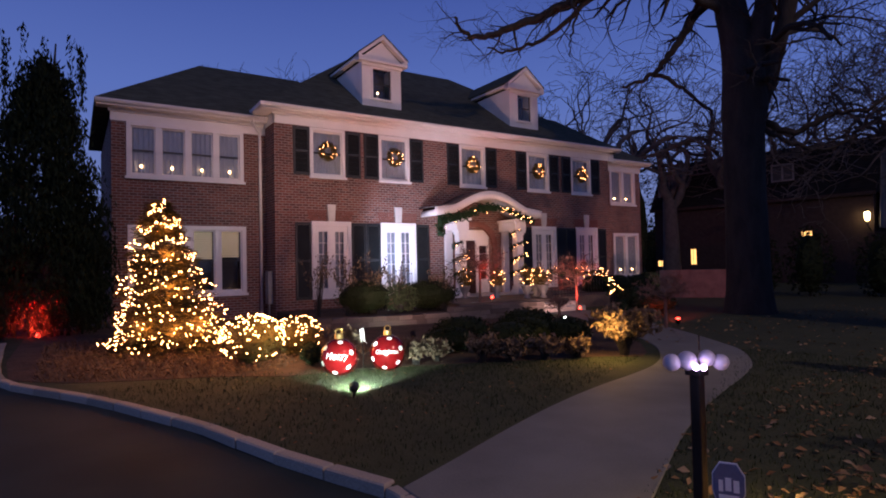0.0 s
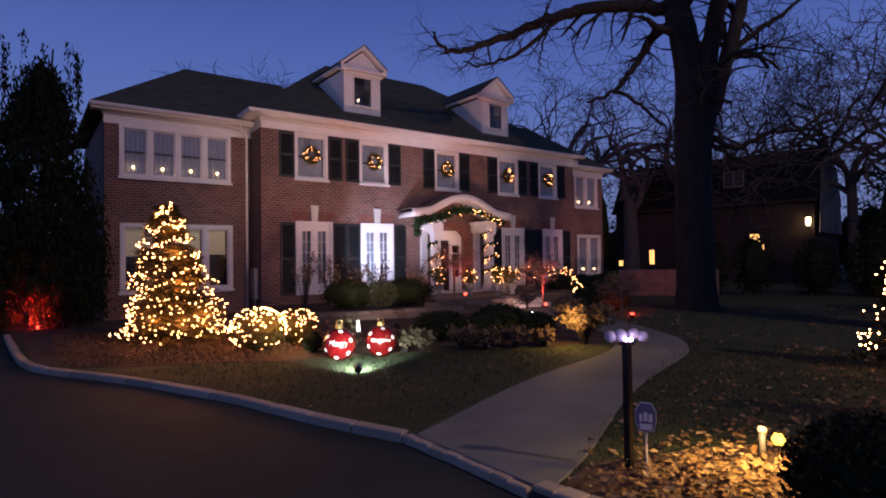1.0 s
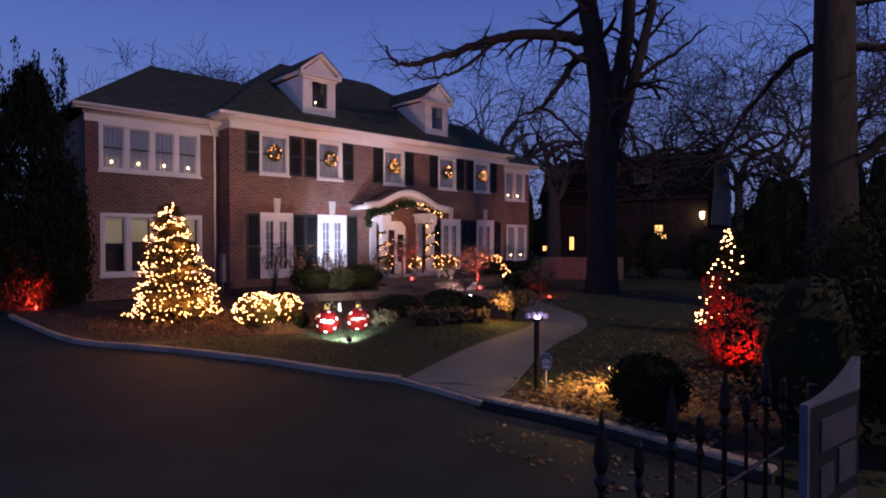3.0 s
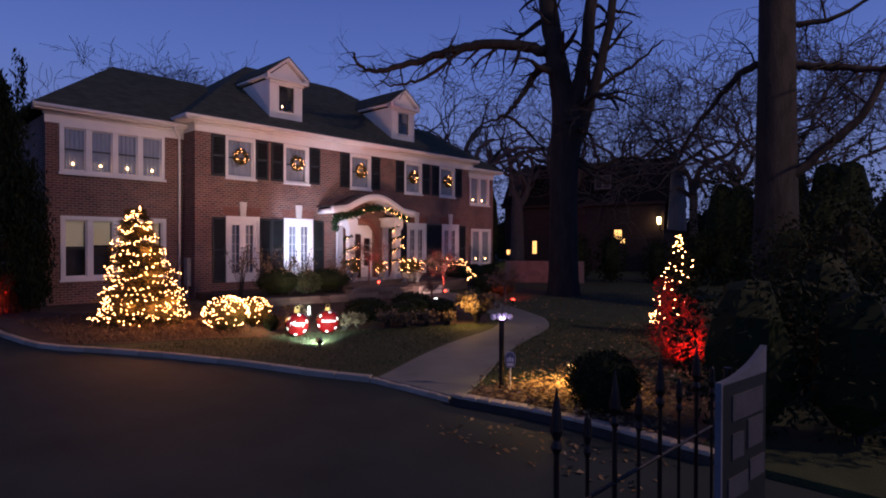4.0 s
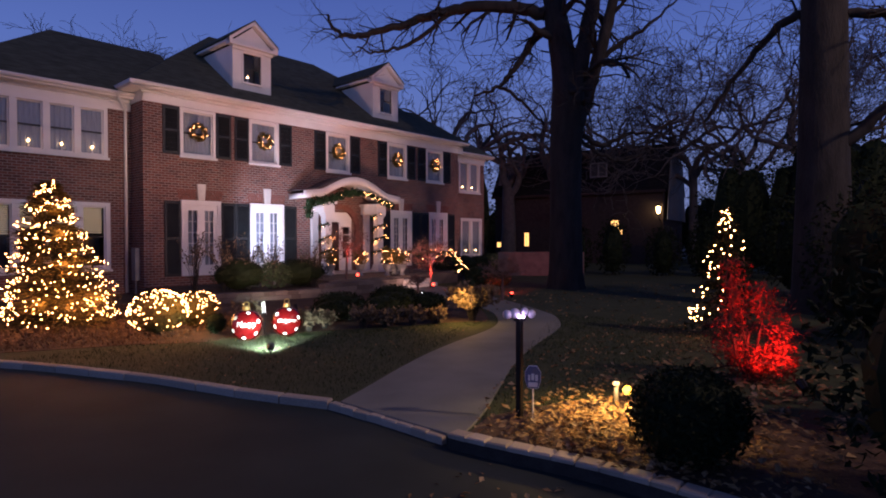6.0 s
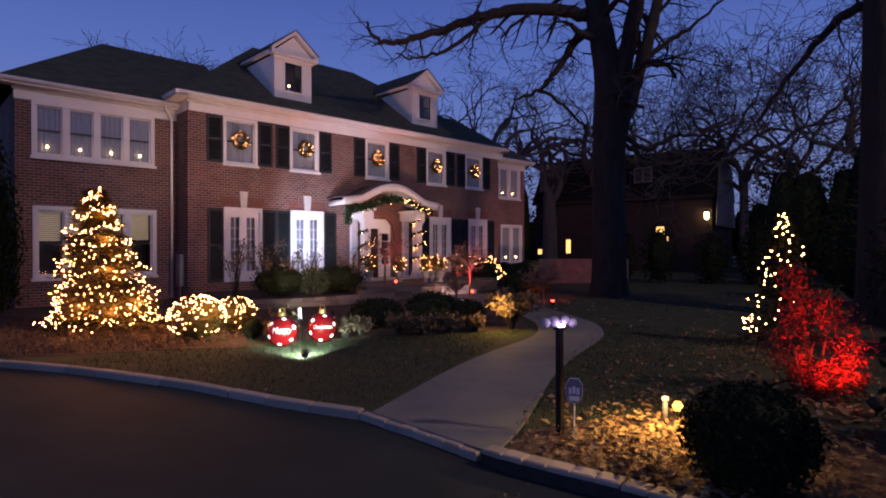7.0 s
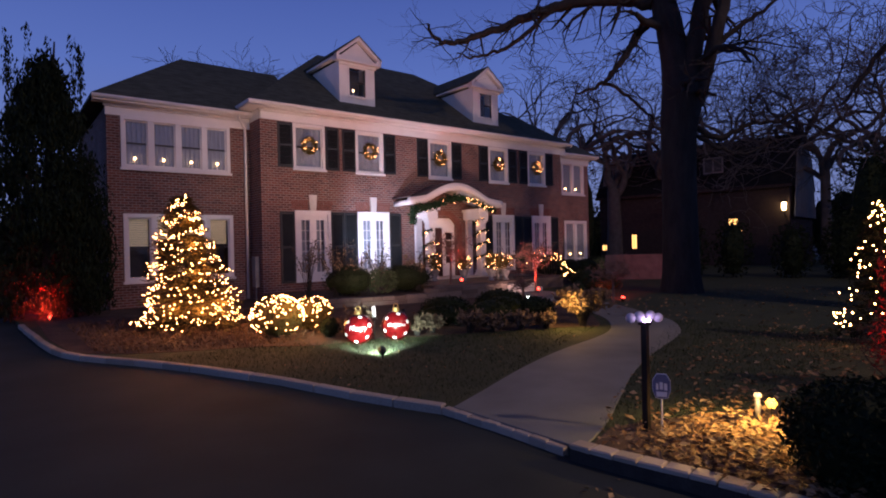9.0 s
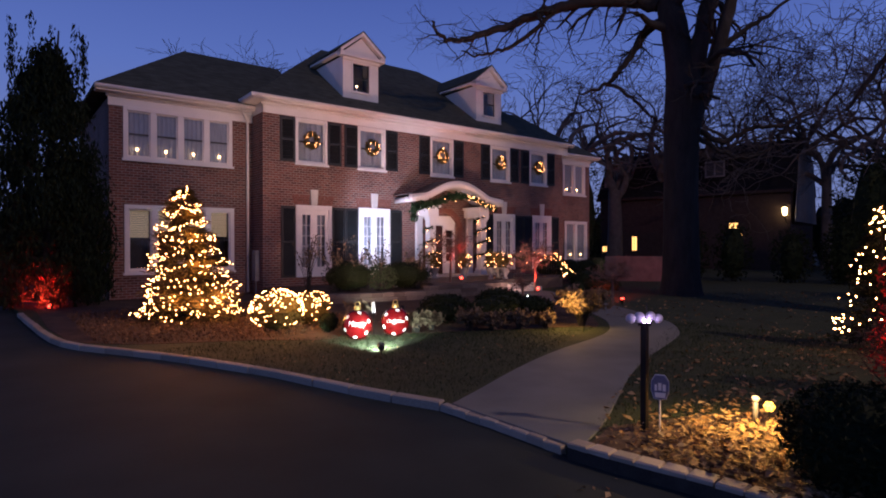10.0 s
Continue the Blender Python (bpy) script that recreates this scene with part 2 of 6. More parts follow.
DOOR_RED = surface("dark_door_paint", (0.030, 0.012, 0.010), (0.055, 0.022, 0.018), 2, 30, 0.35, 0.05)
GREY_METAL = surface("grey_metal_box", (0.20, 0.21, 0.22), (0.30, 0.31, 0.32), 4, 50, 0.5, 0.1, 0.3)
# darker copy of the roof shingle, with the far roof's gloom put in
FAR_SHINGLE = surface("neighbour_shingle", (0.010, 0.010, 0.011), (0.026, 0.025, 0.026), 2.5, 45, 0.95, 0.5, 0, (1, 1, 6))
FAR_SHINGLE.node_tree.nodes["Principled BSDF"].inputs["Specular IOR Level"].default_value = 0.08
STUCCO = surface("neighbour_stucco", (0.12, 0.115, 0.115), (0.20, 0.19, 0.19), 2, 40, 0.9, 0.3)


# ---- mesh helpers ----
class Mesh:
    def __init__(self):
        self.v, self.f = [], []

    def add(self, verts, faces):
        n = len(self.v)
        self.v += [tuple(p) for p in verts]
        self.f += [tuple(i + n for i in q) for q in faces]
        return self

    def box(self, x0, x1, y0, y1, z0, z1):
        p = [(x, y, z) for z in (z0, z1) for y in (y0, y1) for x in (x0, x1)]
        return self.add(p, [(0, 2, 3, 1), (4, 5, 7, 6), (0, 1, 5, 4), (2, 6, 7, 3), (0, 4, 6, 2), (1, 3, 7, 5)])

    def slab(self, outline, z0, z1):
        n = len(outline)
        p = [(x, y, z0) for x, y in outline] + [(x, y, z1) for x, y in outline]
        return self.add(p, [tuple(range(n - 1, -1, -1)), tuple(range(n, 2 * n))] +
                        [(i, (i + 1) % n, n + (i + 1) % n, n + i) for i in range(n)])

    def prism_y(self, outline, y0, y1):
        """An outline in x and z pushed from y0 to y1."""
        n = len(outline)
        p = [(x, y0, z) for x, z in outline] + [(x, y1, z) for x, z in outline]
        return self.add(p, [tuple(range(n)), tuple(range(2 * n - 1, n - 1, -1))] +
                        [(i, n + i, n + (i + 1) % n, (i + 1) % n) for i in range(n)])

    def tube(self, pts, radii, n=6, cap=True):
        pts = [Vector(p) for p in pts]
        rings = []
        ref = Vector((0.31, 0.17, 0.93))
        for k, p in enumerate(pts):
            d = (pts[min(k + 1, len(pts) - 1)] - pts[max(k - 1, 0)])
            d = d.normalized() if d.length > 1e-9 else Vector((0, 0, 1))
            a = d.cross(ref)
            if a.length < 0.05:
                a = d.cross(Vector((1, 0, 0)))
            a.normalize()
            b = d.cross(a)
            rings += [p + (a * math.cos(2 * math.pi * j / n) + b * math.sin(2 * math.pi * j / n)) * radii[k] for j in range(n)]
        f = [(k * n + j, k * n + (j + 1) % n, (k + 1) * n + (j + 1) % n, (k + 1) * n + j) for k in range(len(pts) - 1) for j in range(n)]
        if cap:
            f += [tuple(range(n - 1, -1, -1)), tuple(range((len(pts) - 1) * n, len(pts) * n))]
        return self.add(rings, f)

    def ball(self, c, r, n=10, m=6, squash=(1, 1, 1), rough=0.0, rnd=None):
        v = [(c[0], c[1], c[2] - r * squash[2])]
        for i in range(1, m):
            th = math.pi * i / m
            for j in range(n):
                k = 1 + (rnd.uniform(-rough, rough) if rnd else 0)
                v.append((c[0] + r * k * squash[0] * math.sin(th) * math.cos(2 * math.pi * j / n),
                          c[1] + r * k * squash[1] * math.sin(th) * math.sin(2 * math.pi * j / n),
                          c[2] - r * k * squash[2] * math.cos(th)))
        v.append((c[0], c[1], c[2] + r * squash[2]))
        f = [(0, 1 + (j + 1) % n, 1 + j) for j in range(n)]
        for i in range(m - 2):
            a, b = 1 + i * n, 1 + (i + 1) * n
            f += [(a + j, a + (j + 1) % n, b + (j + 1) % n, b + j) for j in range(n)]
        a, t = 1 + (m - 2) * n, len(v) - 1
        f += [(a + j, a + (j + 1) % n, t) for j in range(n)]
        return self.add(v, f)

    def gem(self, c, r):
        x, y, z = c
        return self.add([(x - r, y, z), (x + r, y, z), (x, y - r, z), (x, y + r, z), (x, y, z - r), (x, y, z + r)],
                        [(0, 2, 5), (2, 1, 5), (1, 3, 5), (3, 0, 5), (2, 0, 4), (1, 2, 4), (3, 1, 4), (0, 3, 4)])

    def leaf(self, c, a, b):
        """A folded leaf: two triangles along a, as wide as b."""
        c, a, b = Vector(c), Vector(a), Vector(b)
        nrm = a.cross(b)
        nrm = nrm.normalized() * b.length * 0.4 if nrm.length > 1e-9 else Vector((0, 0, 0))
        return self.add([c - a, c - b + nrm, c + a, c + b + nrm], [(0, 1, 2), (0, 2, 3)])

    def lathe(self, profile, c=(0, 0, 0), n=12):
        v = [(c[0] + r * math.cos(2 * math.pi * j / n), c[1] + r * math.sin(2 * math.pi * j / n), c[2] + z) for r, z in profile for j in range(n)]
        m = len(profile)
        f = [(k * n + j, k * n + (j + 1) % n, (k + 1) * n + (j + 1) % n, (k + 1) * n + j) for k in range(m - 1) for j in range(n)]
        f += [tuple(range(n - 1, -1, -1)), tuple(range((m - 1) * n, m * n))]
        return self.add(v, f)


def part(name, mesh, material, parent=None, label="", smooth=False, bevel=0.0):
    data = bpy.data.meshes.new(name)
    data.from_pydata(mesh.v, [], mesh.f)
    data.materials.append(material)
    data.update()
    if smooth:
        data.polygons.foreach_set("use_smooth", [True] * len(data.polygons))
    ob = new(name, data)
    if bevel:
        bv = ob.modifiers.new("soft_edge", "BEVEL")
        bv.width, bv.segments, bv.limit_method = bevel, 2, "ANGLE"
    if parent:
        ob.parent = parent
        ob.matrix_parent_inverse = parent.matrix_basis.inverted()
    if label:
        tagged(ob, label)
    return ob


def thing(name, at, label, category, group="", kind=""):
    ob = new(name)
    ob.empty_display_size = 0.2
    ob.matrix_basis = pose(*at)
    return tagged(ob, label, category, group, kind)


def structure(name, mesh, material, label, category, bevel=0.0):
    return tagged(part(name, mesh, material, None, "", False, bevel), label, category, "", "structure")


def rand_dir(rnd):
    while True:
        p = Vector((rnd.uniform(-1, 1), rnd.uniform(-1, 1), rnd.uniform(-1, 1)))
        if 0.05 < p.length < 1:
            return p.normalized()


# ---- ground ----
KERB = [(-6.3, 4.0), (-5.84, -1.5), (-5.66, -4.6), (-5.48, -6.75), (-5.22, -7.70), (-4.83, -8.46), (-4.24, -9.58), (-3.76, -10.76), (-3.36, -11.80), (-3.09, -12.86), (-2.82, -13.66), (-2.60, -14.26)]
KERB_R = [(-2.60, -15.98), (-2.55, -16.42), (-2.47, -16.83), (-2.42, -17.2), (-2.40, -17.6), (-2.41, -18.2), (-2.45, -19.2)]
Z_DRIVE, Z_LAWN, Z_WALK = 0.38, 0.45, 0.465

structure("ground", Mesh().slab([(-600, -600), (600, -600), (600, 600), (-600, 600)], 0.0, 0.30), SOIL, "dark soil and rough grass ground around the house", "ground")
DRIVE = [(-40, -60), (-2.45, -60)] + KERB_R[::-1] + [(-2.56, -15.1)] + KERB[::-1] + [(-6.4, 14), (-11, 14), (-11, -8), (-40, -8)]
structure("driveway", Mesh().slab(DRIVE, 0.25, Z_DRIVE), ASPHALT, "dark grey asphalt driveway beside the lawn", "driveway")


LAWN = [(x + 0.02, y) for x, y in KERB] + [(-2.54, -15.1)] + [(x + 0.02, y) for x, y in KERB_R] + [(-2.43, -60), (60, -60), (60, 60), (-6.2, 60)]
structure("lawn", Mesh().slab(LAWN, 0.26, Z_LAWN), GRASS_SOIL, "short dark green lawn strewn with brown leaves", "lawn")
WALK_L = [(-2.56, -14.36), (-1.93, -14.08), (-1.06, -13.68), (-0.09, -13.28), (0.96, -12.93), (2.01, -12.66), (2.85, -12.36), (3.65, -11.85), (4.6, -10.95), (5.7, -9.4), (6.9, -7.3), (7.7, -5.7), (7.9, -4.6)]
WALK_R = [(9.5, -4.6), (9.2, -5.8), (8.4, -7.4), (7.3, -9.2), (6.4, -10.6), (5.65, -11.65), (5.0, -12.45), (3.98, -13.2), (3.14, -13.58), (1.92, -14.0), (0.93, -14.36), (-0.12, -14.84), (-0.9, -15.25), (-1.69, -15.67), (-2.28, -15.93), (-2.56, -16.0)]


def smooth_line(line, k=5):
    out = []
    for i in range(len(line) - 1):
        a, b, c0, d0 = (Vector((*line[min(max(q, 0), len(line) - 1)], 0)) for q in (i - 1, i, i + 1, i + 2))
        for j in range(k):
            t = j / k
            q = 0.5 * (2 * b + (c0 - a) * t + (2 * a - 5 * b + 4 * c0 - d0) * t * t + (3 * b - a - 3 * c0 + d0) * t ** 3)
            out.append((q.x, q.y))
    return out + [line[-1]]


structure("pavement", Mesh().slab(smooth_line(WALK_L) + smooth_line(WALK_R), 0.27, Z_WALK), CONCRETE, "curving grey concrete front walk across the lawn", "path", 0.01)
BED = [(-5.5, -5.0), (-5.3, -7.3), (-4.6, -8.1), (-3.9, -8.5), (-2.7, -9.05), (-1.9, -9.7), (-1.0, -9.75), (-0.2, -10.1), (0.6, -10.4), (1.71, -10.9), (2.83, -11.4), (3.3, -11.8), (3.7, -11.55), (4.6, -10.7), (5.6, -9.2), (6.7, -7.2), (7.4, -5.3), (7.4, -4.4), (0.8, -4.3), (0.8, 0.9), (-5.5, 0.9)]
structure("planting_bed", Mesh().slab(BED, 0.28, 0.456), SOIL, "mulched brown planting bed along the house", "flower bed")
LEAF_BED = [(-2.48, -16.05), (-1.94, -15.86), (-1.48, -15.99), (-0.89, -16.2), (-0.3, -16.5), (0.0, -17.2), (-0.2, -18.9), (-2.33, -19.0)]
structure("leaf_bed", Mesh().slab(LEAF_BED, 0.28, 0.466), SOIL, "dark bed beside the kerb covered with fallen leaves", "flower bed")

# ---- house ----
house = thing("house", (8.5, 4.0, 0.4), "two-storey red brick colonial house with white trim and dark shingle roof", "house")
X0, X1 = 0.83, 16.2          # main block
XL, XR = -3.57, 19.66        # wings
YW = 1.0                     # wing fronts
DEPTH = 10.8
BAYS = (2.6, 5.09, 8.5, 11.87, 14.4)
DOORS = ((2.0, 3.38), (4.5, 5.9), (11.44, 12.8), (14.0, 15.33))


def front_wall(name, x0, x1, y, z0, z1, holes, mat, thick=0.3):
    """A wall along x with rectangular openings through it."""
    xs = sorted({x0, x1, *[h[0] for h in holes], *[h[1] for h in holes]})
    zs = sorted({z0, z1, *[h[2] for h in holes], *[h[3] for h in holes]})
    solid = {}
    for i in range(len(xs) - 1):
        for j in range(len(zs) - 1):
            cx, cz = (xs[i] + xs[i + 1]) / 2, (zs[j] + zs[j + 1]) / 2
            solid[i, j] = not any(h[0] < cx < h[1] and h[2] < cz < h[3] for h in holes)
    nx, nz = len(xs), len(zs)

    def vid(i, j, k):
        return (k * nz + j) * nx + i
    m = Mesh()
    m.v = [(x, yy, z) for yy in (y, y + thick) for z in zs for x in xs]
    for (i, j), full in solid.items():
        if not full:
            continue
        m.f += [(vid(i, j, 0), vid(i + 1, j, 0), vid(i + 1, j + 1, 0), vid(i, j + 1, 0)), (vid(i, j + 1, 1), vid(i + 1, j + 1, 1), vid(i + 1, j, 1), vid(i, j, 1))]
        if not solid.get((i - 1, j)):
            m.f.append((vid(i, j, 1), vid(i, j, 0), vid(i, j + 1, 0), vid(i, j + 1, 1)))
        if not solid.get((i + 1, j)):
            m.f.append((vid(i + 1, j, 0), vid(i + 1, j, 1), vid(i + 1, j + 1, 1), vid(i + 1, j + 1, 0)))
        if not solid.get((i, j - 1)):
            m.f.append((vid(i, j, 1), vid(i + 1, j, 1), vid(i + 1, j, 0), vid(i, j, 0)))
        if not solid.get((i, j + 1)):
            m.f.append((vid(i, j + 1, 0), vid(i + 1, j + 1, 0), vid(i + 1, j + 1, 1), vid(i, j + 1, 1)))
    return part(name, m, mat, house)


main_holes = [(c - 0.55, c + 0.55, 5.05, 6.6) for c in BAYS] + [(a + 0.05, b - 0.05, 1.0, 3.5) for a, b in DOORS] + [(7.75, 9.25, 0.9, 3.35)]
front_wall("wall", X0, X1, 0, 0.4, 6.95, main_holes, BRICK_X)
front_wall("wall", XL, X0, YW, 0.4, 6.7, [(-3.12, 0.06, 4.87, 6.38), (-3.1, 0.11, 1.32, 3.33)], BRICK_X)
front_wall("wall", X1, XR, YW, 0.4, 6.7, [(17.45, 19.2, 4.86, 6.5), (17.62, 19.35, 1.32, 3.34)], BRICK_X)
part("wall", Mesh().box(X0, X0 + 0.3, 0.3, DEPTH, 0.4, 6.95), BRICK_Y, house)
part("wall", Mesh().box(X1 - 0.3, X1, 0.3, DEPTH, 0.4, 6.95), BRICK_Y, house)
part("wall", Mesh().box(XL, XL + 0.3, YW + 0.3, 8.0, 0.4, 6.7), BRICK_Y, house)
part("wall", Mesh().box(XR - 0.3, XR, YW + 0.3, 8.0, 0.4, 6.7), BRICK_Y, house)
part("wall", Mesh().box(XL, X0, 8.0, 8.3, 0.4, 6.7).box(X1, XR, 8.0, 8.3, 0.4, 6.7).box(X0, X1, DEPTH, DEPTH + 0.3, 0.4, 6.95), BRICK_X, house)
part("floor", Mesh().box(XL + 0.3, X0, YW + 0.32, 8.0, 3.75, 3.95).box(X0 + 0.3, X1 - 0.3, 0.32, DEPTH, 3.75, 3.95).box(X1, XR - 0.3, YW + 0.32, 8.0, 3.75, 3.95), DARK_ROOM, house)


def hip_roof(x0, x1, y0, y1, z0, rx0, rx1, ry, rz, flat=0.10):
    m = Mesh()
    v = [(x0, y0, z0), (x1, y0, z0), (x1, y1, z0), (x0, y1, z0), (rx0, ry, rz), (rx1, ry, rz)]
    low = [(x, y, z - flat) for x, y, z in v[:4]]
    m.add(v + low, [(0, 1, 5, 4), (1, 2, 5), (2, 3, 4, 5), (3, 0, 4), (0, 6, 7, 1), (1, 7, 8, 2), (2, 8, 9, 3), (3, 9, 6, 0), (6, 9, 8, 7)])
    return m


part("roof", hip_roof(X0 - 0.42, X1 + 0.42, -0.40, 11.5, 7.17, 5.75, 11.25, 5.6, 11.26), SHINGLE, house, "dark grey shingle hip roof")
part("roof", hip_roof(XL - 0.42, 3.0, 0.60, 8.4, 6.95, -0.55, 3.2, 4.5, 9.6), SHINGLE, house, "dark grey shingle hip roof")
part("roof", hip_roof(14.0, XR + 0.42, 0.60, 8.4, 6.95, 14.0, 17.6, 4.5, 9.6), SHINGLE, house, "dark grey shingle hip roof")


def cornice(x0, x1, y, z_top, reach, left=True, right=True):
    """Frieze board, bed mould, soffit and gutter along a front, mitred round its ends."""
    o = part("cornice", Mesh()
             .box(x0 - 0.03, x1 + 0.03, y - 0.03, y + 0.02, z_top - 0.53, z_top - 0.22)
             .box(x0 - 0.08, x1 + 0.08, y - 0.09, y + 0.02, z_top - 0.27, z_top - 0.17)
             .box(x0 - reach + 0.04, x1 + reach - 0.04, y - reach + 0.06, y + 0.02, z_top - 0.18, z_top - 0.13), WHITE, house, "", False, 0.01)
    g = Mesh()
    outline = [(0, -0.02), (0.10, -0.015), (0.12, -0.06), (0.085, -0.115), (0.02, -0.14), (-0.04, -0.14)]
    n = len(outline)
    ring = []
    for xx in (x0 - reach, x1 + reach):
        ring += [(xx, y - reach + 0.06 - d, z_top + h) for d, h in outline]
    g.add(ring, [tuple(range(n - 1, -1, -1)), tuple(range(n, 2 * n))] + [(i, (i + 1) % n, n + (i + 1) % n, n + i) for i in range(n)])
    part("gutter", g, WHITE, o)
    return o


cornice(X0, X1, 0.0, 7.17, 0.42)
cornice(XL, X0, YW, 6.95, 0.42)
cornice(X1, XR, YW, 6.95, 0.42)
part("gutter", Mesh().box(X0 - 0.53, X0 - 0.41, -0.47, 2.2, 7.03, 7.152), WHITE, house, "", False, 0.012)
part("soffit", Mesh().box(X0 - 0.50, X0 + 0.01, -0.45, 2.2, 6.975, 6.988), WHITE, house)
# returns of the main cornice along the side walls
for xa, xb in ((X0 - 0.42, X0 + 0.02), (X1 - 0.02, X1 + 0.42)):
    part("cornice", Mesh().box(xa, xb, -0.36, 2.2, 6.99, 7.05).box(min(xa + 0.39, xb), max(xa + 0.39, xb) if xa < 8 else xa + 0.06, -0.03, 2.0, 6.64, 6.99), WHITE, house)


def sash_window(x0, x1, z0, z1, y, rows=2, cols=1, curtain=True, casing=0.10, lights=1):
    """A white window: casing, sill, lights with sash bars, panes and a curtain behind."""
    w = part("window", Mesh()
             .box(x0, x0 + casing, y - 0.05, y + 0.14, z0, z1).box(x1 - casing, x1, y - 0.05, y + 0.14, z0, z1)
             .box(x0 + casing, x1 - casing, y - 0.05, y + 0.14, z1 - casing, z1).box(x0 + casing, x1 - casing, y - 0.05, y + 0.14, z0, z0 + casing * 0.8),
             WHITE, house, "", False, 0.006)
    part("sill", Mesh().box(x0 - 0.04, x1 + 0.04, y - 0.10, y - 0.052, z0 - 0.05, z0 + 0.03), WHITE, w)
    wide = (x1 - x0 - 2 * casing)
    mull = 0.17 if lights > 1 else 0
    lw = (wide - mull * (lights - 1)) / lights
    for k in range(lights):
        a = x0 + casing + k * (lw + mull)
        b = a + lw
        if k:
            part("mullion", Mesh().box(a - mull, a, y - 0.045, y + 0.14, z0 + casing * 0.8, z1 - casing), WHITE, w)
        za, zb = z0 + casing * 0.8, z1 - casing
        bars = Mesh().box(a, a + 0.035, y + 0.03, y + 0.07, za, zb).box(b - 0.035, b, y + 0.03, y + 0.07, za, zb)
        bars.box(a + 0.035, b - 0.035, y + 0.03, y + 0.07, zb - 0.04, zb).box(a + 0.035, b - 0.035, y + 0.03, y + 0.07, za, za + 0.05)
        rail = Mesh()
        for r in range(1, rows):
            zc = za + (zb - za) * r / rows
            rail.box(a + 0.035, b - 0.035, y + 0.03, y + 0.075, zc - 0.022, zc + 0.022)
        for cc in range(1, cols):
            xc = a + (b - a) * cc / cols
            bars.box(xc - 0.012, xc + 0.012, y + 0.034, y + 0.066, za, zb)
        part("sash", bars, WHITE, w)
        if rail.v:
            part("meeting_rail", rail, BLACK_WOOD, w, "dark meeting rail")
        pane = part("pane", Mesh().box(a + 0.02, b - 0.02, y + 0.046, y + 0.052, za, zb), GLASS, w)
        pane.visible_shadow = False
        if curtain:
            cm = Mesh()
            n = 14
            v = []
            for i in range(n + 1):
                xx = a + (b - a) * i / n
                yy = y + (0.10 if y else 0.165) + 0.015 * math.sin(i * 2.1 + k)
                v += [(xx, yy, za), (xx, yy, zb), (xx, yy + 0.012, za), (xx, yy + 0.012, zb)]
            f = []
            for i in range(n):
                q = 4 * i
                f += [(q, q + 4, q + 5, q + 1), (q + 2, q + 3, q + 7, q + 6)]
            cm.add(v, f)
            part("curtain", cm, CURTAIN, w)
    return w


def shutter(x0, x1, z0, z1, y):
    s = part("shutter", Mesh().box(x0, x0 + 0.07, y - 0.05, y - 0.005, z0, z1).box(x1 - 0.07, x1, y - 0.05, y - 0.005, z0, z1)
             .box(x0 + 0.07, x1 - 0.07, y - 0.05, y - 0.005, z0, z0 + 0.09).box(x0 + 0.07, x1 - 0.07, y - 0.05, y - 0.005, z1 - 0.09, z1)
             .box(x0 + 0.07, x1 - 0.07, y - 0.05, y - 0.005, (z0 + z1) / 2 - 0.04, (z0 + z1) / 2 + 0.04), BLACK_WOOD, house, "black louvred shutter")
    lv = Mesh()
    z = z0 + 0.1
    while z < z1 - 0.12:
        lv.add([(x0 + 0.06, y - 0.045, z), (x1 - 0.06, y - 0.045, z), (x1 - 0.06, y - 0.012, z + 0.05), (x0 + 0.06, y - 0.012, z + 0.05),
                (x0 + 0.06, y - 0.037, z - 0.006), (x1 - 0.06, y - 0.037, z - 0.006), (x1 - 0.06, y - 0.004, z + 0.044), (x0 + 0.06, y - 0.004, z + 0.044)],
               [(0, 1, 2, 3), (7, 6, 5, 4), (0, 4, 5, 1), (2, 6, 7, 3)])
        z += 0.055
    tagged(part("louvre", lv, BLACK_WOOD, s), kind="stuff")
    return s


for c in BAYS:
    sash_window(c - 0.61, c + 0.61, 5.0, 6.62, 0.0)
    shutter(c - 1.17, c - 0.63, 5.04, 6.6, 0.0)
    shutter(c + 0.64, c + 1.18, 5.04, 6.6, 0.0)
sash_window(-3.19, 0.13, 4.8, 6.44, YW, 2, 1, True, 0.12, 4)
low_w = sash_window(-3.17, 0.18, 1.25, 3.4, YW, 2, 1, False, 0.13, 4)
for k in range(4):
    a = -3.04 + k * (3.09 - 0.51) / 4 + k * 0.17
    bl = Mesh()
    z = 2.38 + 0.05 * (k % 2)
    while z < 3.26:
        bl.box(a + 0.04, a + 0.60, YW + 0.20, YW + 0.215, z, z + 0.042)
        z += 0.056
    tagged(part("blind_slat", bl, BLIND, low_w, "cream slatted blind given a faint glow for room lamplight"), kind="stuff")
    part("room_back", Mesh().box(a, a + 0.645, YW + 0.6, YW + 0.62, 1.3, 3.3), DARK_ROOM, low_w)
sash_window(17.4, 19.25, 4.79, 6.56, YW, 1, 1, True, 0.13, 2)
sash_window(17.56, 19.42, 1.25, 3.4, YW, 1, 1, True, 0.13, 2)


